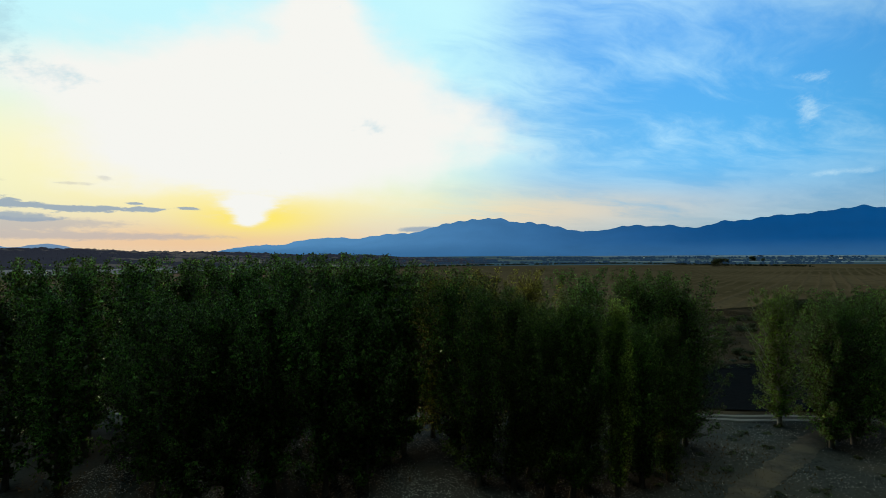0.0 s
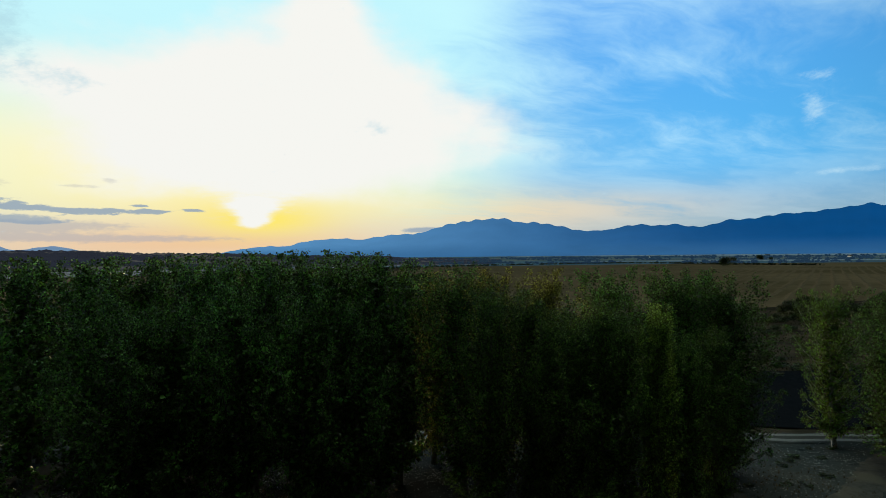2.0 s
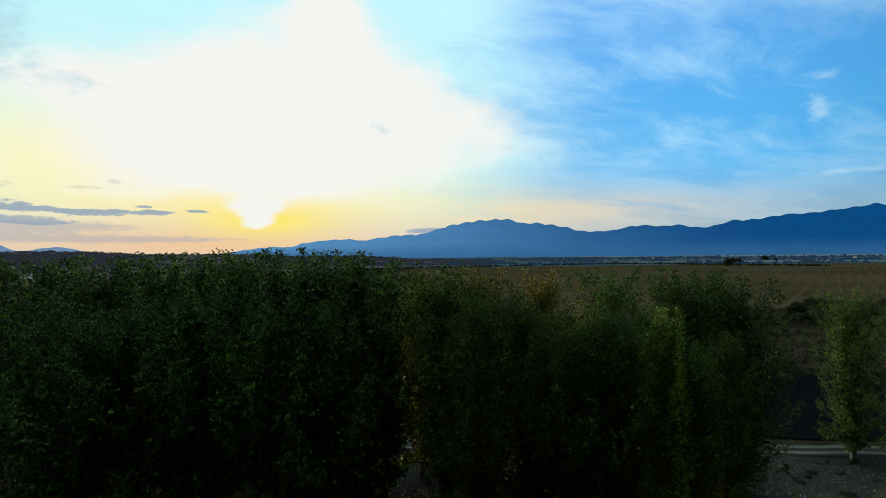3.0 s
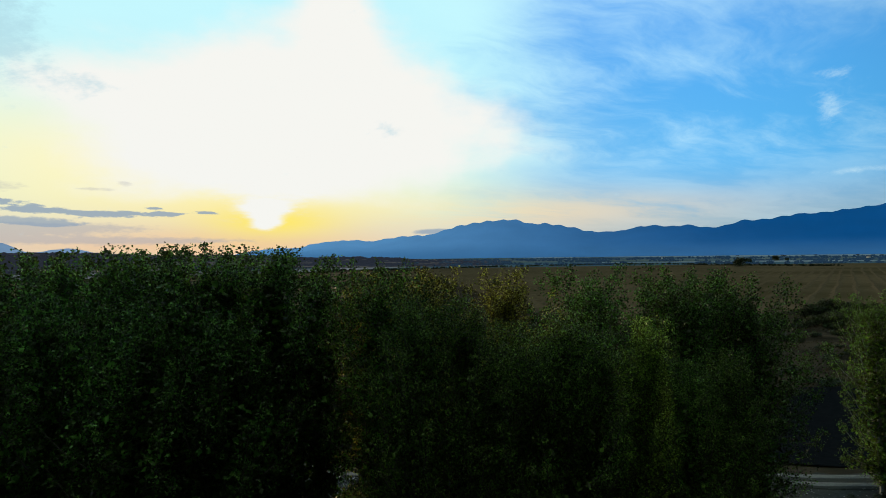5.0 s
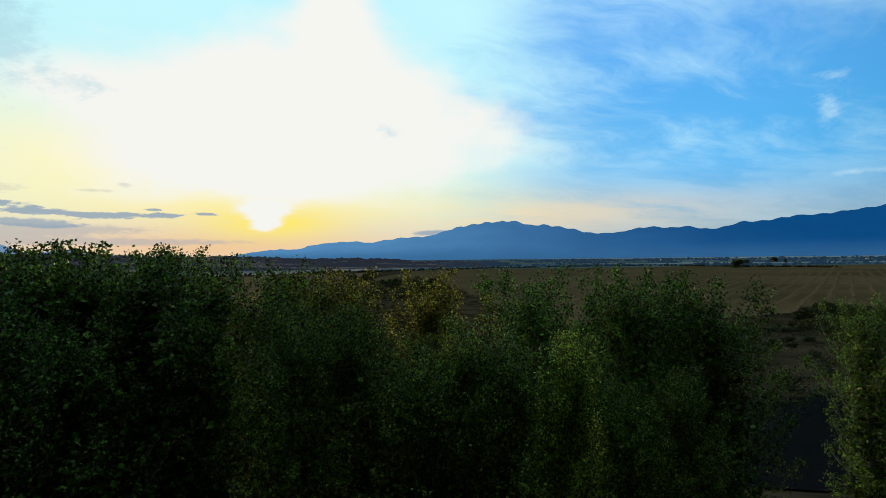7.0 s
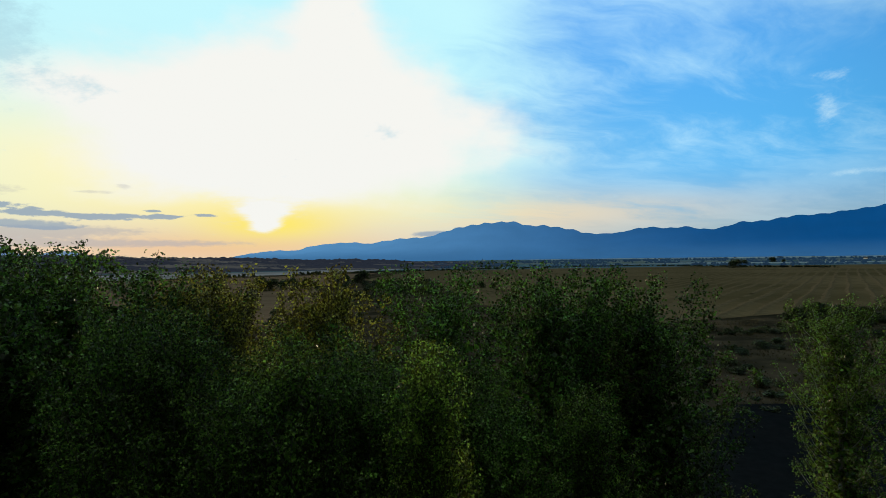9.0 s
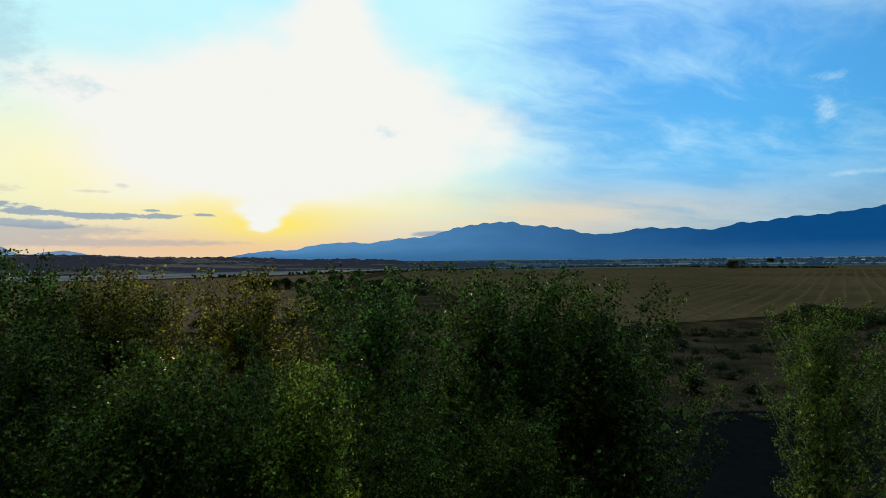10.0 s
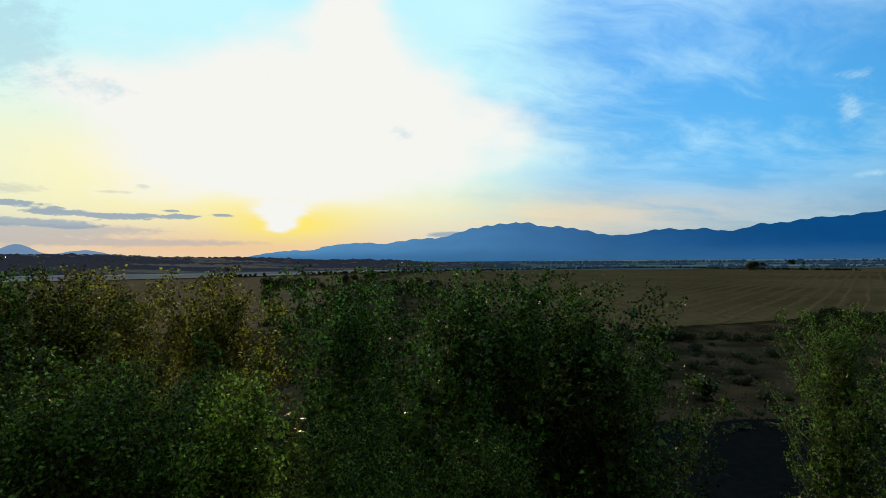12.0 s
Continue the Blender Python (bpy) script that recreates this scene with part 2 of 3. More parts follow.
plough = material("ploughed_field", [(0.075, 0.050, 0.034), (0.125, 0.086, 0.058)], scale=0.15, stretch=(0.15, 1.0, 1), bump=0.1, bump_scale=1.0)
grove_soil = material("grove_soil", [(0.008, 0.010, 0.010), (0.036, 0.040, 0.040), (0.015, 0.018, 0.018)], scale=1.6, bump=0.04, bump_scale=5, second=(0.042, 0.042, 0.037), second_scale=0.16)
dark_ground = material("near_black_ground", [(0.003, 0.004, 0.005), (0.008, 0.009, 0.011)], scale=1.5, bump=0.08, bump_scale=3)
river_mud = material("riverbed_mud", [(0.15, 0.142, 0.156), (0.235, 0.222, 0.245)], scale=0.03, stretch=(0.3, 1, 1), second=(0.10, 0.10, 0.11), second_scale=0.01)
wood_far = material("distant_wood", [(0.018, 0.024, 0.014), (0.045, 0.052, 0.028)], scale=0.06, bump=1.5, bump_scale=0.2)
wall_mat = material("pale_house_plaster", [(0.55, 0.53, 0.50), (0.72, 0.70, 0.66)], scale=0.4)
roof_mat = material("clay_roof", [(0.035, 0.030, 0.028), (0.055, 0.046, 0.042)], scale=1.0)


def painted_haze_material(name, near, far, gain, base=(0.04, 0.05, 0.05), grain=0.004, clearing=None, foot=None):
    """Forest slopes and far fields behind kilometres of air: the blue haze is painted as surface glow."""
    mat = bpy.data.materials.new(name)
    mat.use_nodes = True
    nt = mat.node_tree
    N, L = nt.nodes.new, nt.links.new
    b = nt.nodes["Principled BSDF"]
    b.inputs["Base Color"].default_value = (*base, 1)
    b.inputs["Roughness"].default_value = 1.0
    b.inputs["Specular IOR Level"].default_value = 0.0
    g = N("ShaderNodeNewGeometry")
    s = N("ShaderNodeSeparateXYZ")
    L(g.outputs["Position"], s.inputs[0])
    # painted haze runs from paler towards the sunset to deeper blue eastward
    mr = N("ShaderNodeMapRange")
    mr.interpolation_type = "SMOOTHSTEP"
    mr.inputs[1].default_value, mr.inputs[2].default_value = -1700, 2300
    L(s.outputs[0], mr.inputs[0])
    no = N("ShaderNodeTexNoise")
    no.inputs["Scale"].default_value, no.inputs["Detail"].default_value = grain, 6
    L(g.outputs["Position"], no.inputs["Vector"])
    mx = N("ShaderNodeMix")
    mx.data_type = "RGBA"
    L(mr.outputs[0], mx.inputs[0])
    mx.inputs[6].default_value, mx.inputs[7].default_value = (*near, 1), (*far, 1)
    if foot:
        # extra haze colour painted over the low foot of the slope
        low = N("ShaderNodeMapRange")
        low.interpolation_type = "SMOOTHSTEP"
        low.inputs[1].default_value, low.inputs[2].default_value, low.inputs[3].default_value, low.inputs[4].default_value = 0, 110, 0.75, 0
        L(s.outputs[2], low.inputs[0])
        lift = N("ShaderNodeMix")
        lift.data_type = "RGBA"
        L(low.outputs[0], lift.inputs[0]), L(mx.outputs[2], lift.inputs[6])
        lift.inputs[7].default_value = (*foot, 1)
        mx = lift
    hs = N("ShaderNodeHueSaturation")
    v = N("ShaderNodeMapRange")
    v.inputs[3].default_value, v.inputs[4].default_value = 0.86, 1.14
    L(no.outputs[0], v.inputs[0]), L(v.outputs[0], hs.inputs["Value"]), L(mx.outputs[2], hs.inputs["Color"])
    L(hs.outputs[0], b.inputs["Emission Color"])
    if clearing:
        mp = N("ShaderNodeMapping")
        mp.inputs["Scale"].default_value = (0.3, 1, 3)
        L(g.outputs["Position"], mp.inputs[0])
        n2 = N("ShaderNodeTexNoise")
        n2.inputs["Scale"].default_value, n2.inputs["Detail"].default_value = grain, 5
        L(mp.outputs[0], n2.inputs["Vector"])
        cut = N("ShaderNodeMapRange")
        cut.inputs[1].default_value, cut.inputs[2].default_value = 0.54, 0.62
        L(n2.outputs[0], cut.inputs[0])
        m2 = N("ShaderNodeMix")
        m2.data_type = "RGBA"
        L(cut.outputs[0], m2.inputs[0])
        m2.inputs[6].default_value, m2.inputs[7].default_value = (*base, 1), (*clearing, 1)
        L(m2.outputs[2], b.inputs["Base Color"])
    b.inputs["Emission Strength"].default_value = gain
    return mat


# haze painted into the land: these surfaces glow blue though they are no lamps
mountain_haze = painted_haze_material("mountain_haze", (0.10, 0.29, 0.55), (0.0, 0.064, 0.222), 0.92, (0.008, 0.012, 0.014), foot=(0.030, 0.125, 0.29))
ridge_haze = painted_haze_material("wooded_ridge_haze", (0.019, 0.020, 0.033), (0.010, 0.022, 0.044), 0.8, (0.013, 0.013, 0.012), 0.012, (0.09, 0.07, 0.05))
# tree belts, plain and plots get the same painted haze as faint emission
belt_haze = painted_haze_material("tree_belt_haze", (0.018, 0.034, 0.060), (0.008, 0.036, 0.082), 0.8, (0.02, 0.025, 0.018), 0.02)
plain_haze = painted_haze_material("far_plain_haze", (0.018, 0.042, 0.066), (0.008, 0.040, 0.080), 0.9, (0.030, 0.040, 0.026), 0.006, (0.075, 0.072, 0.045))
plot_haze = painted_haze_material("far_plot_haze", (0.016, 0.038, 0.056), (0.008, 0.036, 0.066), 0.8, (0.09, 0.08, 0.05), 0.01)
meadow_haze = painted_haze_material("far_meadow_haze", (0.012, 0.028, 0.036), (0.004, 0.026, 0.046), 0.8, (0.05, 0.06, 0.03), 0.01)
pale_haze = painted_haze_material("pale_field_haze", (0.04, 0.075, 0.11), (0.025, 0.065, 0.11), 0.8, (0.14, 0.14, 0.12), 0.01)
far_hill_haze = painted_haze_material("far_hill_haze", (0.14, 0.24, 0.40), (0.14, 0.24, 0.40), 0.95)


# ---- helpers ----
def mesh_ob(name, verts, faces, mat, parent=None, label="", smooth=False):
    me = bpy.data.meshes.new(name)
    me.from_pydata([tuple(map(float, v)) for v in verts] if not isinstance(verts, np.ndarray) else verts.tolist(), [],
                   faces.tolist() if isinstance(faces, np.ndarray) else faces)
    me.materials.append(mat)
    if smooth:
        me.polygons.foreach_set("use_smooth", [True] * len(me.polygons))
    ob = new(name, me)
    if parent:
        ob.parent = parent
    return tagged(ob, label)


def part(name, bm, mat, parent, label=""):
    me = bpy.data.meshes.new(name)
    bm.to_mesh(me)
    bm.free()
    me.materials.append(mat)
    ob = new(name, me)
    ob.parent = parent
    return tagged(ob, label)


def grid_faces(nu, nv):
    i = np.arange((nu - 1) * (nv - 1))
    a = (i // (nv - 1)) * nv + i % (nv - 1)
    return np.stack([a, a + nv, a + nv + 1, a + 1], 1)


def tube(points, radii, sides=6):
    """Tapered round tube along points: vertices and faces."""
    pts = [Vector(p) for p in points]
    verts, faces = [], []
    for i, (p, r) in enumerate(zip(pts, radii)):
        d = (pts[min(i + 1, len(pts) - 1)] - pts[max(i - 1, 0)]).normalized()
        a = d.orthogonal().normalized()
        b = d.cross(a)
        for k in range(sides):
            t = 2 * math.pi * k / sides
            verts.append(p + (a * math.cos(t) + b * math.sin(t)) * r)
        if i:
            for k in range(sides):
                q = (k + 1) % sides
                faces.append(((i - 1) * sides + k, (i - 1) * sides + q, i * sides + q, i * sides + k))
    faces.append(tuple(range((len(pts) - 1) * sides, len(pts) * sides)))
    return verts, faces


def leaf_mesh(rng, centres, size, droop=0.5):
    """Folded diamond leaves, one at each centre, turned at random: vertices and triangles."""
    n = len(centres)
    d = rng.normal(size=(n, 3))
    d[:, 2] -= droop
    d /= np.linalg.norm(d, axis=1)[:, None]
    s = np.cross(d, rng.normal(size=(n, 3)))
    s /= np.linalg.norm(s, axis=1)[:, None] + 1e-9
    up = np.cross(d, s)
    ln = (size * rng.uniform(0.65, 1.3, n))[:, None]
    base = centres
    left = centres + d * ln * 0.45 + s * ln * 0.42 + up * ln * 0.12
    right = centres + d * ln * 0.45 - s * ln * 0.42 + up * ln * 0.12
    tip = centres + d * ln
    v = np.stack([base, left, tip, right], 1).reshape(-1, 3)
    i = np.arange(n)[:, None] * 4
    f = np.concatenate([i + [0, 2, 1], i + [0, 3, 2]], 1).reshape(-1, 3)
    return v, f


# ---- ground and distance ----
def height(x, y):
    """Gentle unevenness of the plain near the grove."""
    x, y = np.asarray(x, float), np.asarray(y, float)
    near = np.exp(-((y - 40) / 90) ** 2 - (x / 120) ** 2)
    return near * 0.05 * (np.sin(x * 0.9 + 1.3 * np.sin(y * 0.35)) + np.cos(y * 0.8 + np.sin(x * 0.5))) - 0.05


def axis(near, far, steps, grow):
    a = np.linspace(0, 1, grow) ** 3
    right = near + (far - near) * a[1:]
    return np.concatenate([-right[::-1], np.linspace(-near, near, steps), right])


gx, gy = axis(70, 4900, 110, 26), axis(70, 4900, 110, 26) + 40
XX, YY = np.meshgrid(gx, gy, indexing="ij")
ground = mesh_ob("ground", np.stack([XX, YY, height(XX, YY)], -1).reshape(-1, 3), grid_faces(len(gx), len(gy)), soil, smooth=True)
tagged(ground, "dry brown meadow soil with thin grass", "ground", kind="structure")


fx, fy = np.linspace(-48, 48, 130), np.linspace(0, 1, 50)
FX, FT = np.meshgrid(fx, fy, indexing="ij")
FY = -40 + FT * (88.0 - 0.056 * FX + 0.5 * np.sin(FX * 0.7) + 0.4 * np.sin(FX * 1.9))
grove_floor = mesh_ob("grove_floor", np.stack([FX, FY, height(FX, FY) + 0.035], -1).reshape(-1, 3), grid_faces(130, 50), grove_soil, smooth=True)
tagged(grove_floor, "grey sandy soil under the poplars", "ground", kind="structure")


def sheet(name, outline, z, mat, label, category="field"):
    """Flat plot with a given outline, laid just over the ground."""
    bm = bmesh.new()
    bm.faces.new([bm.verts.new((x, y, z)) for x, y in outline])
    bmesh.ops.triangulate(bm, faces=bm.faces[:])
    if bm.faces[:][0].normal.z < 0:
        bmesh.ops.reverse_faces(bm, faces=bm.faces[:])
    ob = part(name, bm, mat, None, label)
    return tagged(ob, category=category, kind="structure")


def rough_outline(points, wobble, rng):
    out = []
    for (x0, y0), (x1, y1) in zip(points, points[1:] + points[:1]):
        n = 10
        for k in range(n):
            t = k / n
            out.append((x0 + (x1 - x0) * t + rng.uniform(-wobble, wobble), y0 + (y1 - y0) * t + rng.uniform(-wobble, wobble)))
    return out


rng = np.random.default_rng(4)
# the plain's haze is emitted by the sheet itself
sheet("backdrop_far_plain", [(-4800, 720), (4800, 560), (4800, 4800), (-4800, 4800)], 0.02, plain_haze, "hazy meadows of the far plain")
# near-black bluish sheet with uneven sides, from the track to the meadow
sheet("dark_strip", rough_outline([(-80, 54.4), (-30, 51.4), (30, 48.3), (90, 45.2), (120, 74), (60, 73), (38, 70), (10, 67), (-40, 70), (-85, 74)], 1.0, rng), 0.08, dark_ground, "near-black strip of ground beside the farm track")
RIGHT_FIELD = [(22, 119), (58, 136), (105, 157), (200, 192), (520, 300), (950, 600), (300, 690), (-40, 650), (-60, 370), (-10, 330), (6, 220)]
stubble_plot = sheet("stubble_field", rough_outline(RIGHT_FIELD, 1.2, rng), 0.05, stubble, "harvested stubble field with straw windrows")
sheet("ploughed_field", rough_outline([(-30, 128), (-75, 118), (-330, 150), (-420, 330), (-200, 440), (-75, 560), (-68, 300), (-40, 200)], 1.2, rng), 0.05, plough, "bare brown ploughed field behind the grove")
river = sheet("riverbed", rough_outline([(-900, 180), (-430, 330), (-236, 456), (-150, 560), (-60, 760), (60, 1050), (10, 1150), (-110, 880), (-195, 700), (-330, 625), (-900, 420)], 6, rng), 0.08, river_mud, "wide grey riverbed below the wooded ridge", "riverbed")

# far plots beyond the stubble, long and thin as they lie across the view
for k in range(60):
    a, r = radians(rng.uniform(-8, 46)), rng.uniform(800, 3250)
    w, d = rng.uniform(60, 320) * (1 + r / 3000), rng.uniform(15, 60) * (1 + r / 1500)
    cx, cy = math.sin(a) * r, math.cos(a) * r
    ux, uy = math.cos(a), -math.sin(a)
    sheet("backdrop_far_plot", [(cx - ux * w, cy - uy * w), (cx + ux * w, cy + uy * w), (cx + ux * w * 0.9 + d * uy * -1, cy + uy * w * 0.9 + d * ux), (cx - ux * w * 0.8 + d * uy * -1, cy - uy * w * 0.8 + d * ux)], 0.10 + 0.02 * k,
          plot_haze if rng.random() < 0.65 else meadow_haze, "small pale plot on the far plain")
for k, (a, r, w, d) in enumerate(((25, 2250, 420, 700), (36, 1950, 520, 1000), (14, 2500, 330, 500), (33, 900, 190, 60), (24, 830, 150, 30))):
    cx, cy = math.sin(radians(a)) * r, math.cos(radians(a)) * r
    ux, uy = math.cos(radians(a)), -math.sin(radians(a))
    sheet("backdrop_pale_field", rough_outline([(cx - ux * w, cy - uy * w), (cx + ux * w, cy + uy * w), (cx + ux * w - uy * d, cy + uy * w + ux * d), (cx - ux * w - uy * d, cy - uy * w + ux * d)], 4, rng), 1.6 + 0.05 * k, pale_haze, "long pale harvested field at the foot of the mountains")


# straw windrows lying along the harvest direction
def inside(x, y, poly):
    hit = False
    for (x0, y0), (x1, y1) in zip(poly, poly[1:] + poly[:1]):
        if (y0 > y) != (y1 > y) and x < (x1 - x0) * (y - y0) / (y1 - y0) + x0:
            hit = not hit
    return hit


def windrows(field):
    rng = np.random.default_rng(9)
    along, across = np.array([math.sin(radians(35.5)), math.cos(radians(35.5))]), np.array([math.cos(radians(35.5)), -math.sin(radians(35.5))])
    for row in range(-82, 66):
        off = row * 5.6 + rng.uniform(-0.8, 0.8)
        prev, phase = None, rng.uniform(0, 6)
        verts, faces = [], []
        for s in np.arange(60, 560, 3.0):
            lateral = off + 1.6 * math.sin(s * 0.010 + off * 0.01) + 0.3 * math.sin(s * 0.09 + phase)
            p = along * s + across * lateral + (30, 60)
            if not inside(p[0], p[1], RIGHT_FIELD) or rng.random() < 0.02:
                prev = None
                continue
            w, h = rng.uniform(0.6, 1.5), rng.uniform(0.04, 0.28)
            i = len(verts)
            a, b = p - across * w, p + across * w
            verts += [(a[0], a[1], 0.04), (p[0], p[1], 0.04 + h), (b[0], b[1], 0.04)]
            if prev is not None:
                faces += [(prev, prev + 1, i + 1, i), (prev + 1, prev + 2, i + 2, i + 1)]
            prev = i
        if len(faces) > 4:
            mesh_ob("windrow", verts, faces, straw, field)


windrows(stubble_plot)


# height of each summit of the range, one every 1.5 degrees of azimuth from -24
SUMMITS = [
    0.0014, 0.0056, 0.0100, 0.0126, 0.0152, 0.0133, 0.0202, 0.0232, 0.0247, 0.0251, 0.0226, 0.0267, 0.0300, 0.0306, 0.0317, 0.0380, 0.0445, 0.0484,
    0.0509, 0.0521, 0.0528, 0.0450, 0.0461, 0.0425, 0.0384, 0.0323, 0.0320, 0.0326, 0.0380, 0.0398, 0.0360, 0.0396, 0.0334, 0.0352, 0.0424, 0.0420,
    0.0447, 0.0475, 0.0471, 0.0496, 0.0520, 0.0556, 0.0505, 0.0438, 0.0524, 0.0447, 0.0456, 0.0419, 0.0398, 0.0450, 0.0413, 0.0273, 0.0126, 0.0077,
]


def mountains():
    az = np.linspace(-26, 66, 560)
    rise = sum(h * np.exp(-((az - 1.5 * k + 24) / 1.05) ** 2) for k, h in enumerate(SUMMITS))
    s = np.linspace(0, 1, 40)
    rows = []
    for i, a in enumerate(az):
        for t in s:
            r = 3350 + 1050 * t
            n = noise.fractal(Vector((a * 1.3, t * 2.2, 1.0)), 0.9, 2.0, 7)
            fold = abs(noise.noise(Vector((a * 0.33 + 0.5 * t, t * 0.7, 5.0))))
            z = 4400 * rise[i] * (t ** 1.15) * (1 - 0.35 * fold * (1 - t)) + 13.5 * t + n * 11 * t * (0.45 + 1 - t) - 6 * (1 - t)
            rows.append((math.sin(radians(a)) * r, math.cos(radians(a)) * r, z))
    ob = mesh_ob("backdrop_mountains", np.array(rows), grid_faces(len(az), len(s))[:, ::-1], mountain_haze, smooth=True)
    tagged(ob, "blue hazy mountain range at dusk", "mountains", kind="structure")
    az = np.linspace(-62, -22, 160)
    rise = 0.022 * np.exp(-((az + 40.6) / 1.5) ** 2) + 0.010 * np.exp(-((az + 43.5) / 2.6) ** 2) + 0.0195 * np.exp(-((az + 36) / 3.2) ** 2) + 0.017 * np.exp(-((az + 50) / 6) ** 2)
    rows = []
    for i, a in enumerate(az):
        for t in np.linspace(0, 1, 14):
            r = 4300 + 400 * t
            n = noise.fractal(Vector((a * 0.8, t * 2, 3.0)), 1.0, 2.0, 5)
            rows.append((math.sin(radians(a)) * r, math.cos(radians(a)) * r, 4700 * rise[i] * t + n * 6 * t + 8 * t))
    ob = mesh_ob("backdrop_far_hills", np.array(rows), grid_faces(len(az), 14)[:, ::-1], far_hill_haze, smooth=True)
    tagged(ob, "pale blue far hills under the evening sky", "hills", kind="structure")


mountains()


def hills():
    """Low wooded ridge beyond the river, higher to the west."""
    az = np.linspace(-72, 8, 700)
    t = np.linspace(0, 1, 60)
    A, T = np.meshgrid(az, t, indexing="ij")
    R = 760 + 900 * T
    crest = 5.2 + 0.70 * np.clip(-A - 3, 0, 46) + 1.5 * np.sin(A * 0.5)
    fade = np.clip((6 - A) / 12, 0, 1)
    Z = crest * fade * np.minimum(1, T * 1.25) ** 0.75
    X, Y = np.sin(np.radians(A)) * R, np.cos(np.radians(A)) * R
    lump = np.array([abs(noise.noise(Vector((x * 0.045, y * 0.030, 2.0)))) + 0.6 * abs(noise.noise(Vector((x * 0.11, y * 0.08, 7.0)))) for x, y in zip(X.ravel(), Y.ravel())]).reshape(X.shape)
    cover = np.array([noise.noise(Vector((x * 0.006, y * 0.012, 4.0))) for x, y in zip(X.ravel(), Y.ravel())]).reshape(X.shape)
    Z = Z + lump * 7.0 * fade * (cover > -0.12) * np.minimum(1, 0.25 + 2 * T) - 0.3
    ob = mesh_ob("backdrop_wooded_ridge", np.stack([X, Y, Z], -1).reshape(-1, 3), grid_faces(len(az), len(t))[:, ::-1], ridge_haze)
    tagged(ob, "dark wooded ridge with clearings beyond the river", "hill", kind="structure")


hills()


def tree_belt(name, path, width, top, mat, label, seed, gap=0.2):
    """Far belt of trees: many small crown lumps standing along a line, joined into one stuff mesh."""
    rng = np.random.default_rng(seed)
    verts, faces = [], []
    for (x0, y0), (x1, y1) in zip(path, path[1:]):
        ln = math.hypot(x1 - x0, y1 - y0)
        for k in range(max(1, int(ln / (top * 0.42)))):
            t = rng.random()
            x, y = x0 + (x1 - x0) * t + rng.normal(0, width), y0 + (y1 - y0) * t + rng.normal(0, width)
            if noise.noise(Vector((x * 0.012, y * 0.012, seed))) < gap - 0.5:
                continue
            h = top * rng.uniform(0.45, 1.1)
            for j in range(5):
                cx, cy, cz, r = x + rng.normal(0, h * 0.22), y + rng.normal(0, h * 0.22), h * rng.uniform(0.3, 0.75), h * rng.uniform(0.2, 0.36)
                i = len(verts)
                ring = 6
                a0 = rng.uniform(0, 6)
                for lv, (dz, rr) in enumerate(((-0.9, 0.55), (-0.1, 1.0), (0.6, 0.75))):
                    for q in range(ring):
                        a = a0 + q * 2 * math.pi / ring + lv * 0.5
                        m = rr * r * rng.uniform(0.75, 1.2)
                        verts.append((cx + math.cos(a) * m, cy + math.sin(a) * m, max(0.0, cz + dz * r)))
                verts.append((cx, cy, cz + r * 1.05))
                for lv in range(2):
                    for q in range(ring):
                        n = (q + 1) % ring
                        faces.append((i + lv * ring + q, i + lv * ring + n, i + (lv + 1) * ring + n, i + (lv + 1) * ring + q))
                for q in range(ring):
                    faces.append((i + 2 * ring + q, i + 2 * ring + (q + 1) % ring, i + 3 * ring))
    ob = mesh_ob(name, verts, faces, mat)
    return tagged(ob, label, "trees", kind="stuff")


tree_belt("hedge_line", [(-100, 557), (-44, 610), (31, 668), (122, 710), (220, 745), (264, 720), (299, 647), (326, 588), (359, 536)], 1.5, 2.4, wood_far, "dark hedge line at the far field edge", 21, 0.05)
tree_belt("field_trees", [(-300, 410), (-240, 428), (-190, 470), (-120, 560), (-60, 640)], 4, 3.4, wood_far, "scattered dark trees along the river bank", 22, 0.60)
for k in range(5):
    r = 800 + 230 * k
    a0, a1 = (-6, 46) if k % 2 else (-3, 40)
    pts = [(math.sin(radians(a)) * (r + 60 * math.sin(a * 0.4 + k)), math.cos(radians(a)) * (r + 60 * math.sin(a * 0.4 + k))) for a in range(a0, a1, 4)]
    tree_belt("backdrop_tree_belt", pts, 14 + 2 * k, 4.2 + 0.5 * k, belt_haze, "dark tree belt across the far plain", 40 + k, 0.42)


def house(x, y, w, d, h, turn):
    top = new("house")
    top.matrix_world = pose(x, y, 0, 0, 0, turn)
    bm = bmesh.new()
    bmesh.ops.create_cube(bm, size=1, matrix=Matrix.Translation((0, 0, h / 2)) @ Matrix.Diagonal((w, d, h, 1)))
    part("wall", bm, wall_mat, top)
    bm = bmesh.new()
    v = [bm.verts.new(c) for c in ((-w * .54, -d * .58, h), (w * .54, -d * .58, h), (w * .54, d * .58, h), (-w * .54, d * .58, h), (-w * .5, 0, h * 1.5), (w * .5, 0, h * 1.5))]
    for f in ((0, 1, 5, 4), (2, 3, 4, 5), (0, 4, 3), (1, 2, 5), (3, 2, 1, 0)):
        bm.faces.new([v[i] for i in f])
    part("roof", bm, roof_mat, top)
    return tagged(top, "small pale village house with a clay roof", "house", group="far village houses")


for k in range(14):
    a, r = radians(rng.uniform(18, 42)), rng.uniform(1350, 2300)
    house(math.sin(a) * r, math.cos(a) * r, rng.uniform(7, 10), rng.uniform(6, 8), rng.uniform(3, 4.2), rng.uniform(0, 180))


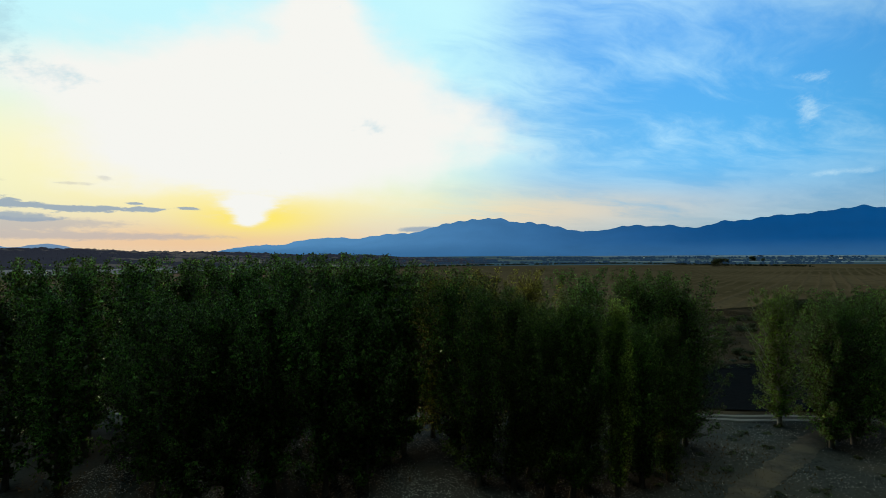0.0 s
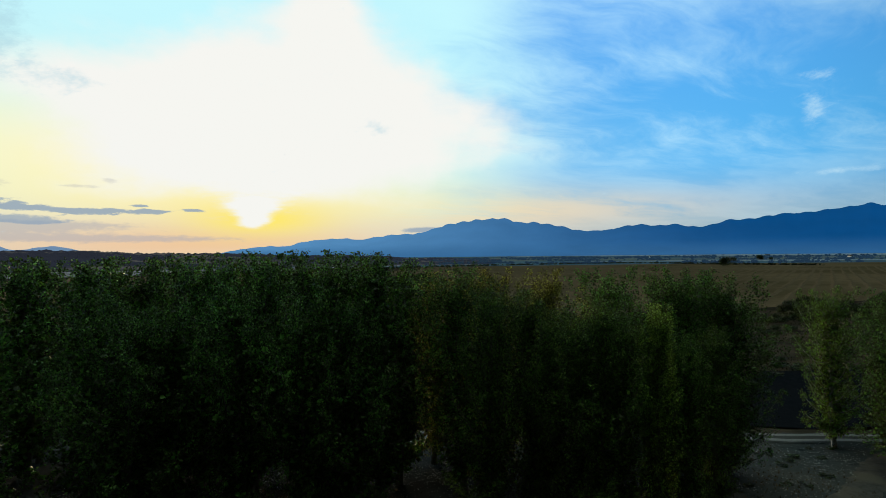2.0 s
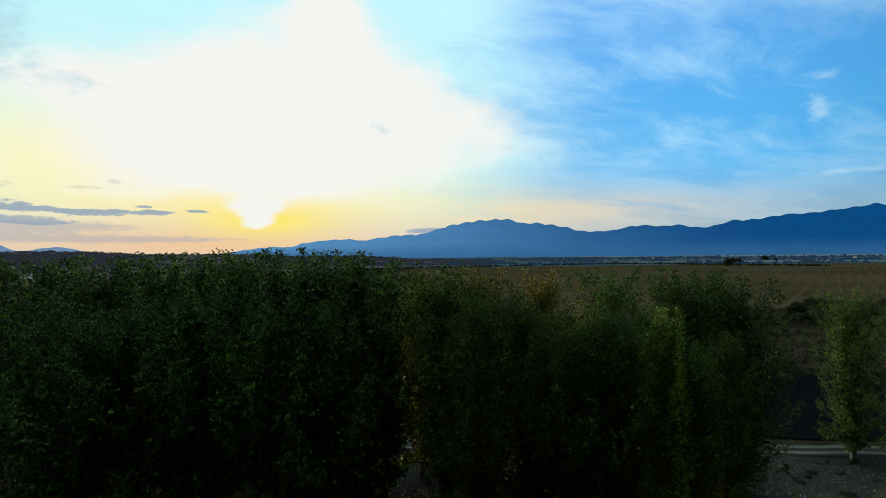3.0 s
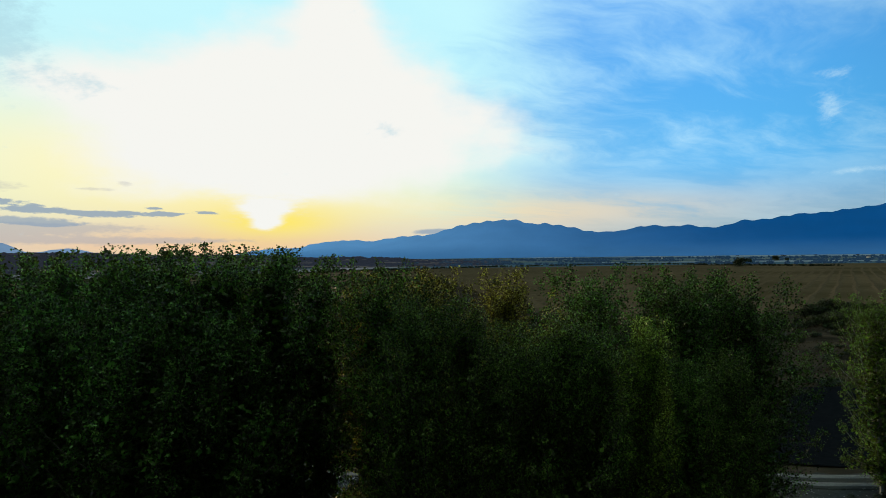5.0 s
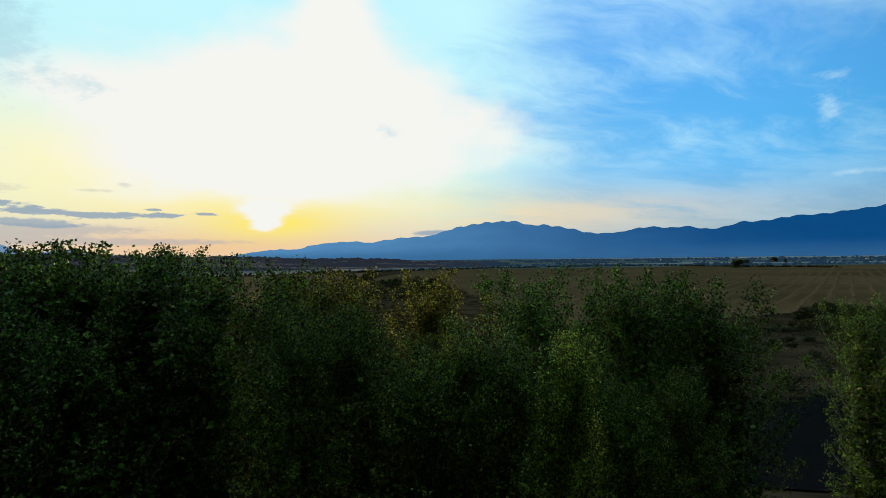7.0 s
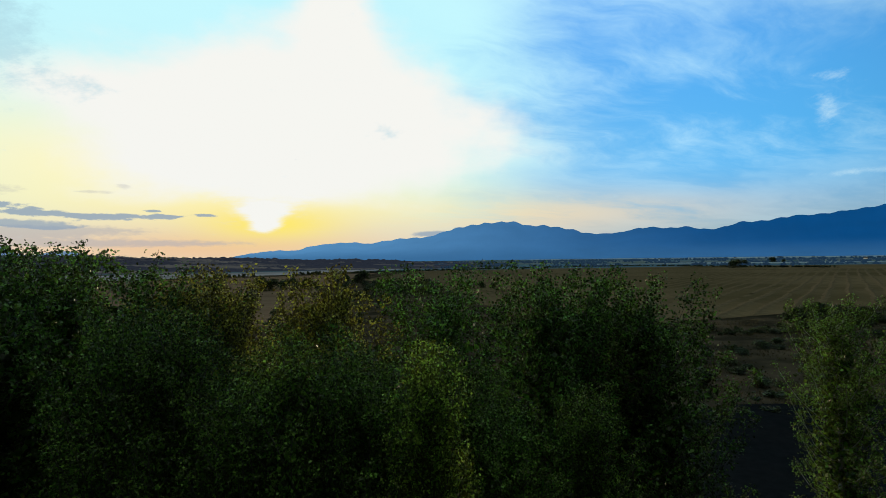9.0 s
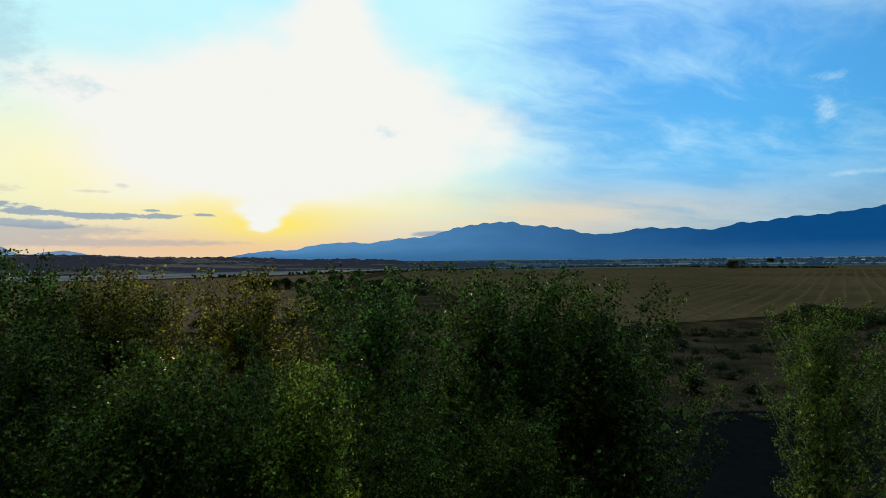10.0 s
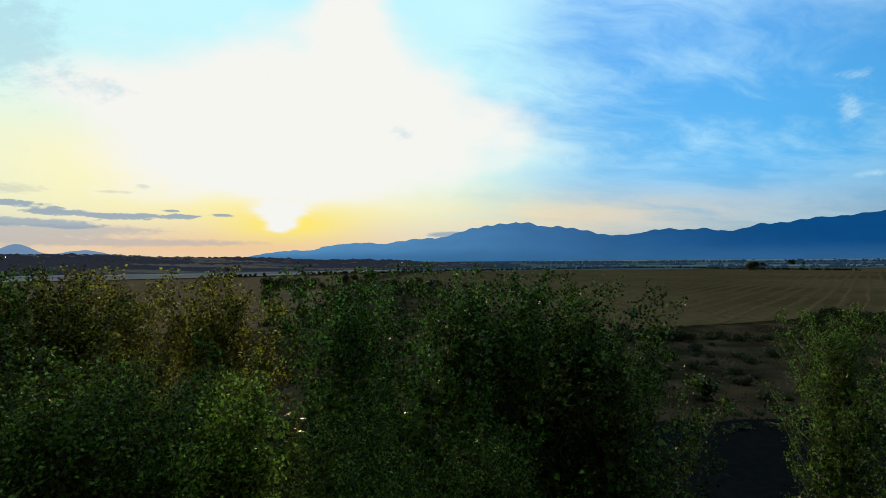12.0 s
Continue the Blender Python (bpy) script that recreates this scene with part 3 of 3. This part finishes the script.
# ---- tracks by the grove ----
def strip(name, path, half, z, mat, label, category, seed=1, parent=None):
    """Worn track with uneven sides along a smooth line."""
    rng = np.random.default_rng(seed)
    P = np.array(path, float)
    t = np.linspace(0, len(P) - 1, 90)
    xs, ys = np.interp(t, range(len(P)), P[:, 0]), np.interp(t, range(len(P)), P[:, 1])
    for _ in range(6):
        xs[1:-1], ys[1:-1] = (xs[:-2] + xs[1:-1] * 2 + xs[2:]) / 4, (ys[:-2] + ys[1:-1] * 2 + ys[2:]) / 4
    dx, dy = np.gradient(xs), np.gradient(ys)
    ln = np.hypot(dx, dy)
    verts = []
    for x, y, ux, uy in zip(xs, ys, dx / ln, dy / ln):
        for s in (-1, -0.4, 0.4, 1):
            w = half * s * rng.uniform(0.85, 1.15)
            px, py = x - uy * w, y + ux * w
            verts.append((px, py, float(height(px, py)) + z - (0.02 if abs(s) == 1 else 0)))
    ob = mesh_ob(name, verts, grid_faces(90, 4)[:, ::-1], mat, parent, smooth=True)
    return tagged(ob, label, category, kind="structure") if parent is None else tagged(ob, label)


ROAD = [(-90, 52.4), (-40, 49.6), (-8, 47.9), (20, 46.4), (60, 44.2), (120, 41.5)]
road = strip("road", ROAD, 1.05, 0.085, grove_soil, "dusty farm track with two pale wheel ruts", "road", 2)
for off in (-0.55, 0.55):
    strip("wheel_rut", [(x, y + off) for x, y in ROAD], 0.25, 0.105, gravel, "pale gravel wheel rut", "", 5, road)
strip("footpath", [(36, 46.6), (29, 44.3), (23.8, 41.8), (21.0, 39.3), (18.1, 36.6), (15.6, 34.5), (13.1, 32.5), (9.5, 28.5), (5, 20), (0, 6)], 0.9, 0.085, dust, "bare sandy path winding out of the grove", "path", 7)


# ---- poplars ----
TOPS = {}


def poplar(seed, leaves_mat, tall=12.0, reach=2.8, count=14000, label="", shoots=5, leaf=0.105, sprig=9, shoulder=0.40, taper=0.96, plume=1.0, fill=(60, 0.15), lift=1.0, spread=1.0, bend=1.0, limbs=60, wood=None):
    """Poplar grown to a given height: trunk, steep limbs ending in upright plumes, and a crown of leaf sprigs."""
    rng = np.random.default_rng(seed)
    wood = wood or bark
    top = new("poplar_tree")
    lean = rng.normal(0, 0.2, 2) * bend

    def stem(z):
        f = z / tall
        return Vector((lean[0] * f + bend * 0.10 * math.sin(z * 0.9 + seed), lean[1] * f + bend * 0.10 * math.cos(z * 0.7 + seed), z))

    zs = np.linspace(0, tall * 0.84, 16)
    v, f = tube([stem(z) for z in zs], [0.16 * (1 - z / tall) ** 0.8 + 0.008 + (0.06 if z == 0 else 0) for z in zs], 8)
    mesh_ob("trunk", v, f, wood, top, smooth=True)
    lines = []
    n_limbs = limbs
    for k in range(n_limbs):
        f0 = 0.06 + 0.81 * max(0.0, k + rng.uniform(-0.4, 0.4)) / n_limbs
        prof = min(1.0, 0.58 + f0 * 1.05) * (1 - (max(0.0, f0 - shoulder) / (1 - shoulder)) ** 1.15 * taper)
        out = reach * prof * (rng.uniform(0.86, 1.12) if k % 3 else rng.uniform(0.45, 0.8))
        az = k * 2.39996 + rng.normal(0, 0.25)
        steep = (rng.uniform(0.7, 1.0) + 0.35 * f0) * min(1.0, 0.12 + f0 * 2.6)
        p, d = stem(tall * f0), Vector((math.cos(az), math.sin(az), 0))
        pts = []
        for q in range(6):
            t = q / 5
            rise = out * steep * 0.45 * t + (0.35 + 1.25 * min(1.0, f0 * 2.5) - 0.75 * max(0.0, f0 - 0.6) / 0.27) * lift * t ** 2.4
            pts.append(p + d * out * (t ** 0.75) + Vector((0, 0, rise)) + Vector(rng.normal(0, 0.05, 3)) * t)
        lines.append((pts, 0.5 + out * 0.5 + (0.6 if f0 > 0.5 else 0.0)))
        r0 = 0.042 * (1 - f0 * 0.6)
        v, fc = tube(pts, [r0 * (1 - 0.85 * q / 5) for q in range(6)], 5)
        mesh_ob("limb", v, fc, wood, top)
    for q in range(shoots):
        az = q * 2.4 + rng.uniform(0, 1)
        p, h, w = stem(tall * rng.uniform(0.72, 0.80)), tall * rng.uniform(0.08, 0.125), rng.uniform(0.25, 0.75) * spread
        pts = [p + Vector((math.cos(az) * w * math.sqrt(t / 5), math.sin(az) * w * math.sqrt(t / 5), h * t / 5)) for t in range(6)]
        lines.append((pts, 1.1))
        v, fc = tube(pts, [0.02 * (1 - 0.85 * t / 5) for t in range(6)], 5)
        mesh_ob("limb", v, fc, wood, top)
    lines.append(([stem(z) for z in np.linspace(tall * 0.74, tall * 0.935, 6)], 1.4))
    total = sum(w for _, w in lines)
    sprigs, inner = [], []
    for pts, wgt in lines:
        P = np.array([tuple(p) for p in pts])
        m = int(count / sprig * wgt / total)
        t = 1.03 - 0.95 * rng.random(m) ** 1.25
        base = np.stack([np.interp(t * 5, range(6), P[:, c]) for c in range(3)], -1)
        d = rng.normal(size=(m, 3))
        d /= np.linalg.norm(d, axis=1)[:, None]
        wide = plume * (0.20 + 0.40 * np.clip(1.03 - t, 0, 0.62) / 0.62)[:, None]
        sprigs.append(base + d * wide * (rng.random(m) ** 0.45)[:, None] * (1, 1, 0.95))
        n = fill[0]
        t = rng.uniform(0.25, 0.92, n)
        base = np.stack([np.interp(t * 5, range(6), P[:, c]) for c in range(3)], -1)
        mid = np.array([tuple(stem(z)) for z in base[:, 2]])
        inner.append(mid + (base - mid) * rng.uniform(0.15, 0.78, n)[:, None] + rng.normal(0, 0.14, (n, 3)))
    sprigs, inner = np.concatenate(sprigs), np.concatenate(inner)
    centres = np.repeat(sprigs, sprig, 0) + rng.normal(0, 0.085, (len(sprigs) * sprig, 3))
    centres = centres[centres[:, 2] > 0.45]
    inner = inner[(inner[:, 2] > 0.8) & (inner[:, 2] < tall * rng.uniform(0.55, 0.86, len(inner)))]
    ranked = np.sort(centres[:, 2])
    TOPS[top] = float(ranked[-int(len(centres) * 0.006)])
    centres = centres[centres[:, 2] < ranked[-int(len(centres) * 0.0015)]]
    v, fc = leaf_mesh(rng, centres, leaf)
    v2, fc2 = leaf_mesh(rng, inner, fill[1])
    mesh_ob("crown", np.concatenate([v, v2]), np.concatenate([fc, fc2 + len(v)]), leaves_mat, top)
    return tagged(top, label or "tall green poplar with dense small leaves", "tree", group="poplars of the grove")


FINE = dict(count=26000, leaf=0.080, sprig=9, fill=(95, 0.20))
FINEST = dict(count=31000, leaf=0.063, sprig=10, fill=(105, 0.16))
COARSE = dict(count=13000, leaf=0.098, fill=(95, 0.24), limbs=46)
FAR = dict(count=6000, leaf=0.135, sprig=6, fill=(80, 0.27), limbs=28)
KINDS = {
    "far": [poplar(18, leaf_green, reach=3.1, **FAR), poplar(19, leaf_green, reach=3.3, **FAR)],
    "mid": [poplar(11, leaf_green, reach=3.1, **COARSE), poplar(12, leaf_green, reach=3.3, shoots=6, **COARSE), poplar(13, leaf_green, reach=3.0, shoots=7, **COARSE)],
    "fine": [poplar(21, leaf_green, reach=3.3, shoulder=0.48, taper=0.92, shoots=7, **FINE), poplar(22, leaf_green, reach=3.5, shoulder=0.48, taper=0.92, shoots=7, **FINE), poplar(23, leaf_green, reach=3.2, shoulder=0.48, taper=0.94, shoots=8, **FINE)],
    "front": [poplar(24, leaf_lit, reach=2.3, **FINEST), poplar(25, leaf_lit, reach=2.1, shoots=6, **FINEST)],
    "gold": [poplar(16, leaf_gold, reach=3.1, shoots=8, label="poplar with golden leaves", **FINE)],
    "bright": [poplar(17, leaf_bright, reach=0.95, lift=0.8, spread=0.6, bend=0.3, shoulder=0.6, taper=0.8, plume=0.6, shoots=4, label="slender poplar with fresh yellow-green leaves", count=30000, leaf=0.060, sprig=11, fill=(110, 0.13))],
    "edge": [poplar(26, leaf_lit, reach=2.75, shoulder=0.6, taper=0.8, shoots=6, wood=pale_bark, label="leafy pale-barked poplar at the open edge of the grove", **FINE)],
}

# kind, x, y, height of every tree: short front row, tall back row, row by the track, edge of the clearing
TREES = [
    ("far", -36.5, 31.0, 12.2), ("far", -33.0, 32.5, 12.4), ("far", -29.6, 32.0, 12.6), ("far", -26.0, 34.6, 12.8), ("mid", -23.2, 31.8, 12.3), ("mid", -20.6, 29.6, 11.7), ("mid", -18.7, 30.6, 12.1),
    ("mid", -16.3, 31.8, 12.9), ("mid", -13.0, 31.6, 12.4), ("mid", -10.6, 31.9, 11.9),
    ("front", -3.7, 32.6, 12.3), ("front", -1.6, 32.2, 12.3), ("front", 0.2, 31.4, 11.2), ("front", 1.6, 30.8, 12.0), ("front", 2.7, 31.7, 11.3), ("bright", 4.35, 31.0, 11.65),
    ("front", 6.3, 32.4, 9.9), ("front", 5.4, 34.4, 10.4), ("front", 8.3, 33.4, 10.2), ("front", -0.4, 34.2, 11.2), ("front", 2.2, 34.4, 11.0),
    ("far", -35.5, 38.5, 14.07), ("far", -31.8, 38.2, 14.17), ("far", -28.2, 38.6, 14.07), ("mid", -24.6, 38.0, 14.17), ("mid", -21.0, 37.6, 14.22), ("mid", -17.4, 37.2, 14.37),
    ("mid", -14.1, 36.4, 14.42), ("mid", -11.9, 35.6, 14.27), ("mid", -10.0, 36.6, 14.22), ("mid", -8.9, 38.4, 13.87),
    ("fine", -5.0, 37.2, 13.5), ("gold", -3.1, 37.2, 13.2), ("gold", 0.2, 38.9, 13.1), ("fine", 4.05, 38.6, 13.2), ("fine", 7.75, 38.2, 13.2), ("fine", 9.3, 38.4, 12.9), ("fine", 11.1, 38.8, 12.9), ("fine", 12.2, 39.6, 11.4),
    ("far", -39.5, 41.5, 14.17), ("far", -34.4, 42.6, 14.27), ("far", -29.4, 42.4, 14.17), ("far", -24.6, 42.8, 14.27), ("far", -20.4, 41.8, 14.27), ("far", -37.0, 44.2, 13.97), ("far", -32.0, 44.0, 14.02), ("far", -27.0, 44.2, 14.07), ("far", -22.4, 43.8, 14.02), ("far", -18.4, 43.2, 14.37), ("mid", -15.2, 43.0, 14.07), ("mid", -12.4, 42.0, 14.27),
    ("gold", -6.7, 41.8, 12.9), ("gold", -4.5, 41.5, 12.65),
    ("edge", 22.3, 44.6, 11.4), ("fine", 22.6, 39.0, 10.9), ("fine", 24.9, 39.8, 11.2), ("mid", 25.6, 44.0, 11.3), ("mid", 28.4, 40.2, 11.7), ("mid", 29.3, 44.2, 11.5), ("mid", 32.0, 39.6, 11.6), ("far", 35.4, 40.0, 11.8), ("far", 33.5, 44.6, 11.6),
]
rng = np.random.default_rng(77)
used = set()
count_of = dict.fromkeys(KINDS, 0)


def plant(kind, x, y, tall):
    up = (tall + 0.05) / TOPS[kind]
    m = pose(x, y, -0.05, 0, 0, rng.uniform(0, 360)) @ Matrix.Diagonal((up * rng.uniform(0.94, 1.06), up * rng.uniform(0.94, 1.06), up, 1))
    if kind not in used:
        used.add(kind)
        kind.matrix_basis = m
        return kind
    ob = copy_thing(kind, pose(0, 0, 0))
    ob.matrix_basis = m
    return ob


for name, x, y, tall in TREES:
    plant(KINDS[name][count_of[name] % len(KINDS[name])], x, y, tall)
    count_of[name] += 1


# ---- shrubs ----
def shrub(seed, wide, tall, count, size, label):
    rng = np.random.default_rng(seed)
    top = new("shrub")
    lobes = []
    for k in range(6):
        a, t = rng.uniform(0, 6.28), rng.random() ** 0.6
        base = Vector((math.cos(a) * wide * 0.15, math.sin(a) * wide * 0.15, 0))
        tip = Vector((math.cos(a) * wide * 0.42 * t, math.sin(a) * wide * 0.42 * t, tall * rng.uniform(0.45, 0.85)))
        v, f = tube([base, (base + tip) / 2 + Vector((0, 0, 0.1 * tall)), tip], [tall * 0.02, tall * 0.014, tall * 0.005], 5)
        mesh_ob("stem", v, f, twig_mat, top)
        lobes.append((np.array(tip), rng.uniform(0.19, 0.31) * wide))
    cs = []
    for c, r in lobes:
        m = count // len(lobes)
        d = rng.normal(size=(m, 3))
        d /= np.linalg.norm(d, axis=1)[:, None]
        p = c + d * (r * rng.random(m) ** 0.4)[:, None] * (1, 1, 0.9)
        cs.append(p[p[:, 2] > 0.02])
        low = c * (0.9, 0.9, 0.0) + rng.normal(0, 1, (m // 3, 3)) * (r * 0.6, r * 0.6, 0) + np.outer(rng.random(m // 3) * c[2], (0, 0, 1))
        cs.append(low)
    v, f = leaf_mesh(rng, np.concatenate(cs), size)
    mesh_ob("crown", v, f, leaf_shrub, top)
    return tagged(top, label, "shrub", group="shrubs of the waste ground")


SHRUBS = [shrub(31, 4.0, 2.6, 1300, 0.24, "dark rounded shrub on dry waste ground"), shrub(32, 3.2, 1.7, 1000, 0.22, "low spreading thorny shrub"), shrub(33, 5.0, 3.6, 1700, 0.28, "tall dark thicket shrub")]
FIELD_TREE = shrub(34, 11.0, 8.0, 1600, 0.8, "round dark tree standing alone in the field")


THICKET = []


def put_shrub(kind, x, y, s, z=1.0, joined=False):
    m = pose(x, y, -0.05, 0, 0, rng.uniform(0, 360)) @ Matrix.Diagonal((s, s, s * z, 1))
    if joined:
        THICKET.append((kind, m))
        return
    if kind not in used:
        used.add(kind)
        kind.matrix_basis = m
    else:
        copy_thing(kind, pose(0, 0, 0)).matrix_basis = m


rng = np.random.default_rng(101)
# low growth beside the track
for x in np.arange(-60, 60, 6.5):
    put_shrub(SHRUBS[1], x + rng.uniform(-2, 2), 49.6 - 0.056 * x + rng.uniform(0, 1.0), rng.uniform(0.25, 0.5))
# scrub between the track and the fields
for k in range(260):
    y = 70 + 270 * rng.random() ** 1.5
    half = 20 + 0.20 * y
    x = rng.uniform(-half * 0.75, half) + 5 if y < 130 else rng.normal(-22, 11)
    if inside(x, y, RIGHT_FIELD):
        continue
    put_shrub(SHRUBS[int(rng.integers(0, 3))], x, y, rng.uniform(0.35, 0.85) * (1.0 if y < 200 else 1.3), 0.8, joined=True)
# dark hedge at the near edge of the stubble, a tall thicket in it
for t in np.linspace(0, 1, 110):
    x = 12 + 120 * t
    y = 118 + 0.06 * (x - 12) + max(0.0, x - 66) * 0.55 - rng.uniform(0, 7)
    put_shrub(SHRUBS[int(rng.integers(0, 3))], x + rng.uniform(-1.5, 1.5), y, rng.uniform(0.8, 1.2) if x > 66 else rng.uniform(0.35, 0.65), 0.85, joined=x < 66)
for dx, dy, s in ((-3.4, 0.4, 0.9), (-1.6, -0.6, 1.1), (0.2, 0.3, 1.15), (2.0, -0.4, 1.05), (3.8, 0.5, 0.95)):
    put_shrub(SHRUBS[2], 72.5 + dx, 125.5 + dy, s)
# low scrub on the meadow between strip and hedge
for k in range(80):
    x, y = rng.uniform(20, 75), rng.uniform(74, 116)
    put_shrub(SHRUBS[int(rng.integers(0, 2))], x, y, rng.uniform(0.3, 0.8), 0.6)
# dark weeds in the clearing, off the path
for k in range(170):
    x, y = rng.uniform(7, 38), rng.uniform(25, 46)
    if abs(y - 32.5 - 0.88 * (x - 13.1)) > 2.2 and y < 45.2 - 0.05 * x:
        put_shrub(SHRUBS[1], x, y, rng.uniform(0.10, 0.28), 0.45, joined=True)
# weeds along the far side of the dark strip
for x in np.arange(-30, 62, 1.5):
    put_shrub(SHRUBS[1], x + rng.uniform(-0.8, 0.8), 66.0 + 0.10 * max(x, 0) + rng.uniform(-2.5, 3.0), rng.uniform(0.3, 0.7), 0.55, joined=True)
# clump between the two fields
for x, y, s in ((-82, 262, 1.7), (-79, 264, 1.5), (-75, 270, 1.3), (-71, 273, 1.5), (-67, 277, 1.4), (-63, 281, 1.2), (-64, 331, 1.4), (-62.5, 352, 1.3), (-49, 329, 2.0), (-55, 336, 1.1),
                (-25, 252, 1.4), (-20, 242, 1.2), (-16, 235, 1.3), (-12, 230, 1.3), (-8.5, 226, 1.2), (-5, 224, 1.0), (16, 268, 1.2), (21, 269, 1.0), (-34, 300, 1.2), (-42, 300, 1.1)):
    put_shrub(SHRUBS[2 if s > 1.25 else 0], x, y, s)
for x, y, s in ((283, 577, 1.0), (347, 681, 0.8), (487, 871, 1.0), (500, 865, 0.6)):
    put_shrub(FIELD_TREE, x, y, s)


def join_thicket():
    """Scrub too thick to count, joined into one sheet of growth: fewer, larger sprays than on the single shrubs."""
    vs = []
    for kind, m in THICKET:
        me = [ob for ob in kind.children if ob.name.startswith("crown")][0].data
        v = np.empty(len(me.vertices) * 3)
        me.vertices.foreach_get("co", v)
        v = v.reshape(-1, 4, 3)[::5]
        mid = v.mean(1, keepdims=True)
        M = np.array(m)
        vs.append((mid + (v - mid) * 2.0).reshape(-1, 3) @ M[:3, :3].T + M[:3, 3])
    v = np.concatenate(vs)
    n = np.arange(len(v) // 4)[:, None] * 4
    f = np.concatenate([n + [0, 2, 1], n + [0, 3, 2]], 1).reshape(-1, 3)
    tagged(mesh_ob("scrub", v, f, leaf_shrub), "low dark scrub covering the waste ground", "scrub", kind="stuff")


join_thicket()


# ---- fallen leaves and dry grass ----
def fallen_leaves():
    rng = np.random.default_rng(55)
    n = 80000
    x, y = rng.uniform(-30, 32, n), rng.uniform(24, 47, n)
    keep = np.array([noise.noise(Vector((a * 0.22, b * 0.22, 3.0))) + rng.normal(0, 0.25) > -0.15 for a, b in zip(x, y)])
    keep &= (x < 6) | (rng.random(n) < 0.3)
    x, y = x[keep], y[keep]
    c = np.stack([x, y, height(x, y) + 0.065], -1)
    v, f = leaf_mesh(rng, c, 0.085, 0.0)
    v = v.reshape(-1, 4, 3)
    v[:, :, 2] = c[:, None, 2] + (v[:, :, 2] - c[:, None, 2]) * 0.25
    ob = mesh_ob("fallen_leaves", v.reshape(-1, 3), f, litter)
    tagged(ob, "pale dry fallen leaves scattered under the poplars", "leaves", kind="stuff")


def dry_grass():
    rng = np.random.default_rng(56)
    n = 80000
    y = 26 + 110 * rng.random(n) ** 1.3
    x = rng.uniform(-1, 1, n) * (30 + 0.45 * y)
    keep = np.array([noise.noise(Vector((a * 0.12, b * 0.09, 8.0))) + rng.normal(0, 0.12) > -0.02 for a, b in zip(x, y)])
    keep &= (y < 49 - 0.058 * x) | (y > 67)
    x, y = x[keep], y[keep]
    m = len(x)
    h = rng.uniform(0.12, 0.42, m) * np.where(y > 49, 0.6, 0.5)
    w = rng.uniform(0.03, 0.09, m) * np.where(y > 60, 1.4, 0.8)
    a = rng.uniform(0, 6.28, m)
    z = height(x, y)
    dx, dy = np.cos(a) * w, np.sin(a) * w
    lx, ly = rng.normal(0, 0.08, m), rng.normal(0, 0.08, m)
    v = np.stack([np.stack([x - dx, y - dy, z], -1), np.stack([x + dx, y + dy, z], -1), np.stack([x + lx, y + ly, z + h], -1)], 1).reshape(-1, 3)
    ob = mesh_ob("dry_grass", v, np.arange(3 * m).reshape(-1, 3), grass_mat)
    tagged(ob, "thin dry grass on the waste ground", "grass", kind="stuff")


grass_mat = material("dry_grass", [(0.030, 0.028, 0.014), (0.055, 0.044, 0.024), (0.085, 0.066, 0.038)], scale=0.10, island=0.35, translucent=0.3)
fallen_leaves()
dry_grass()
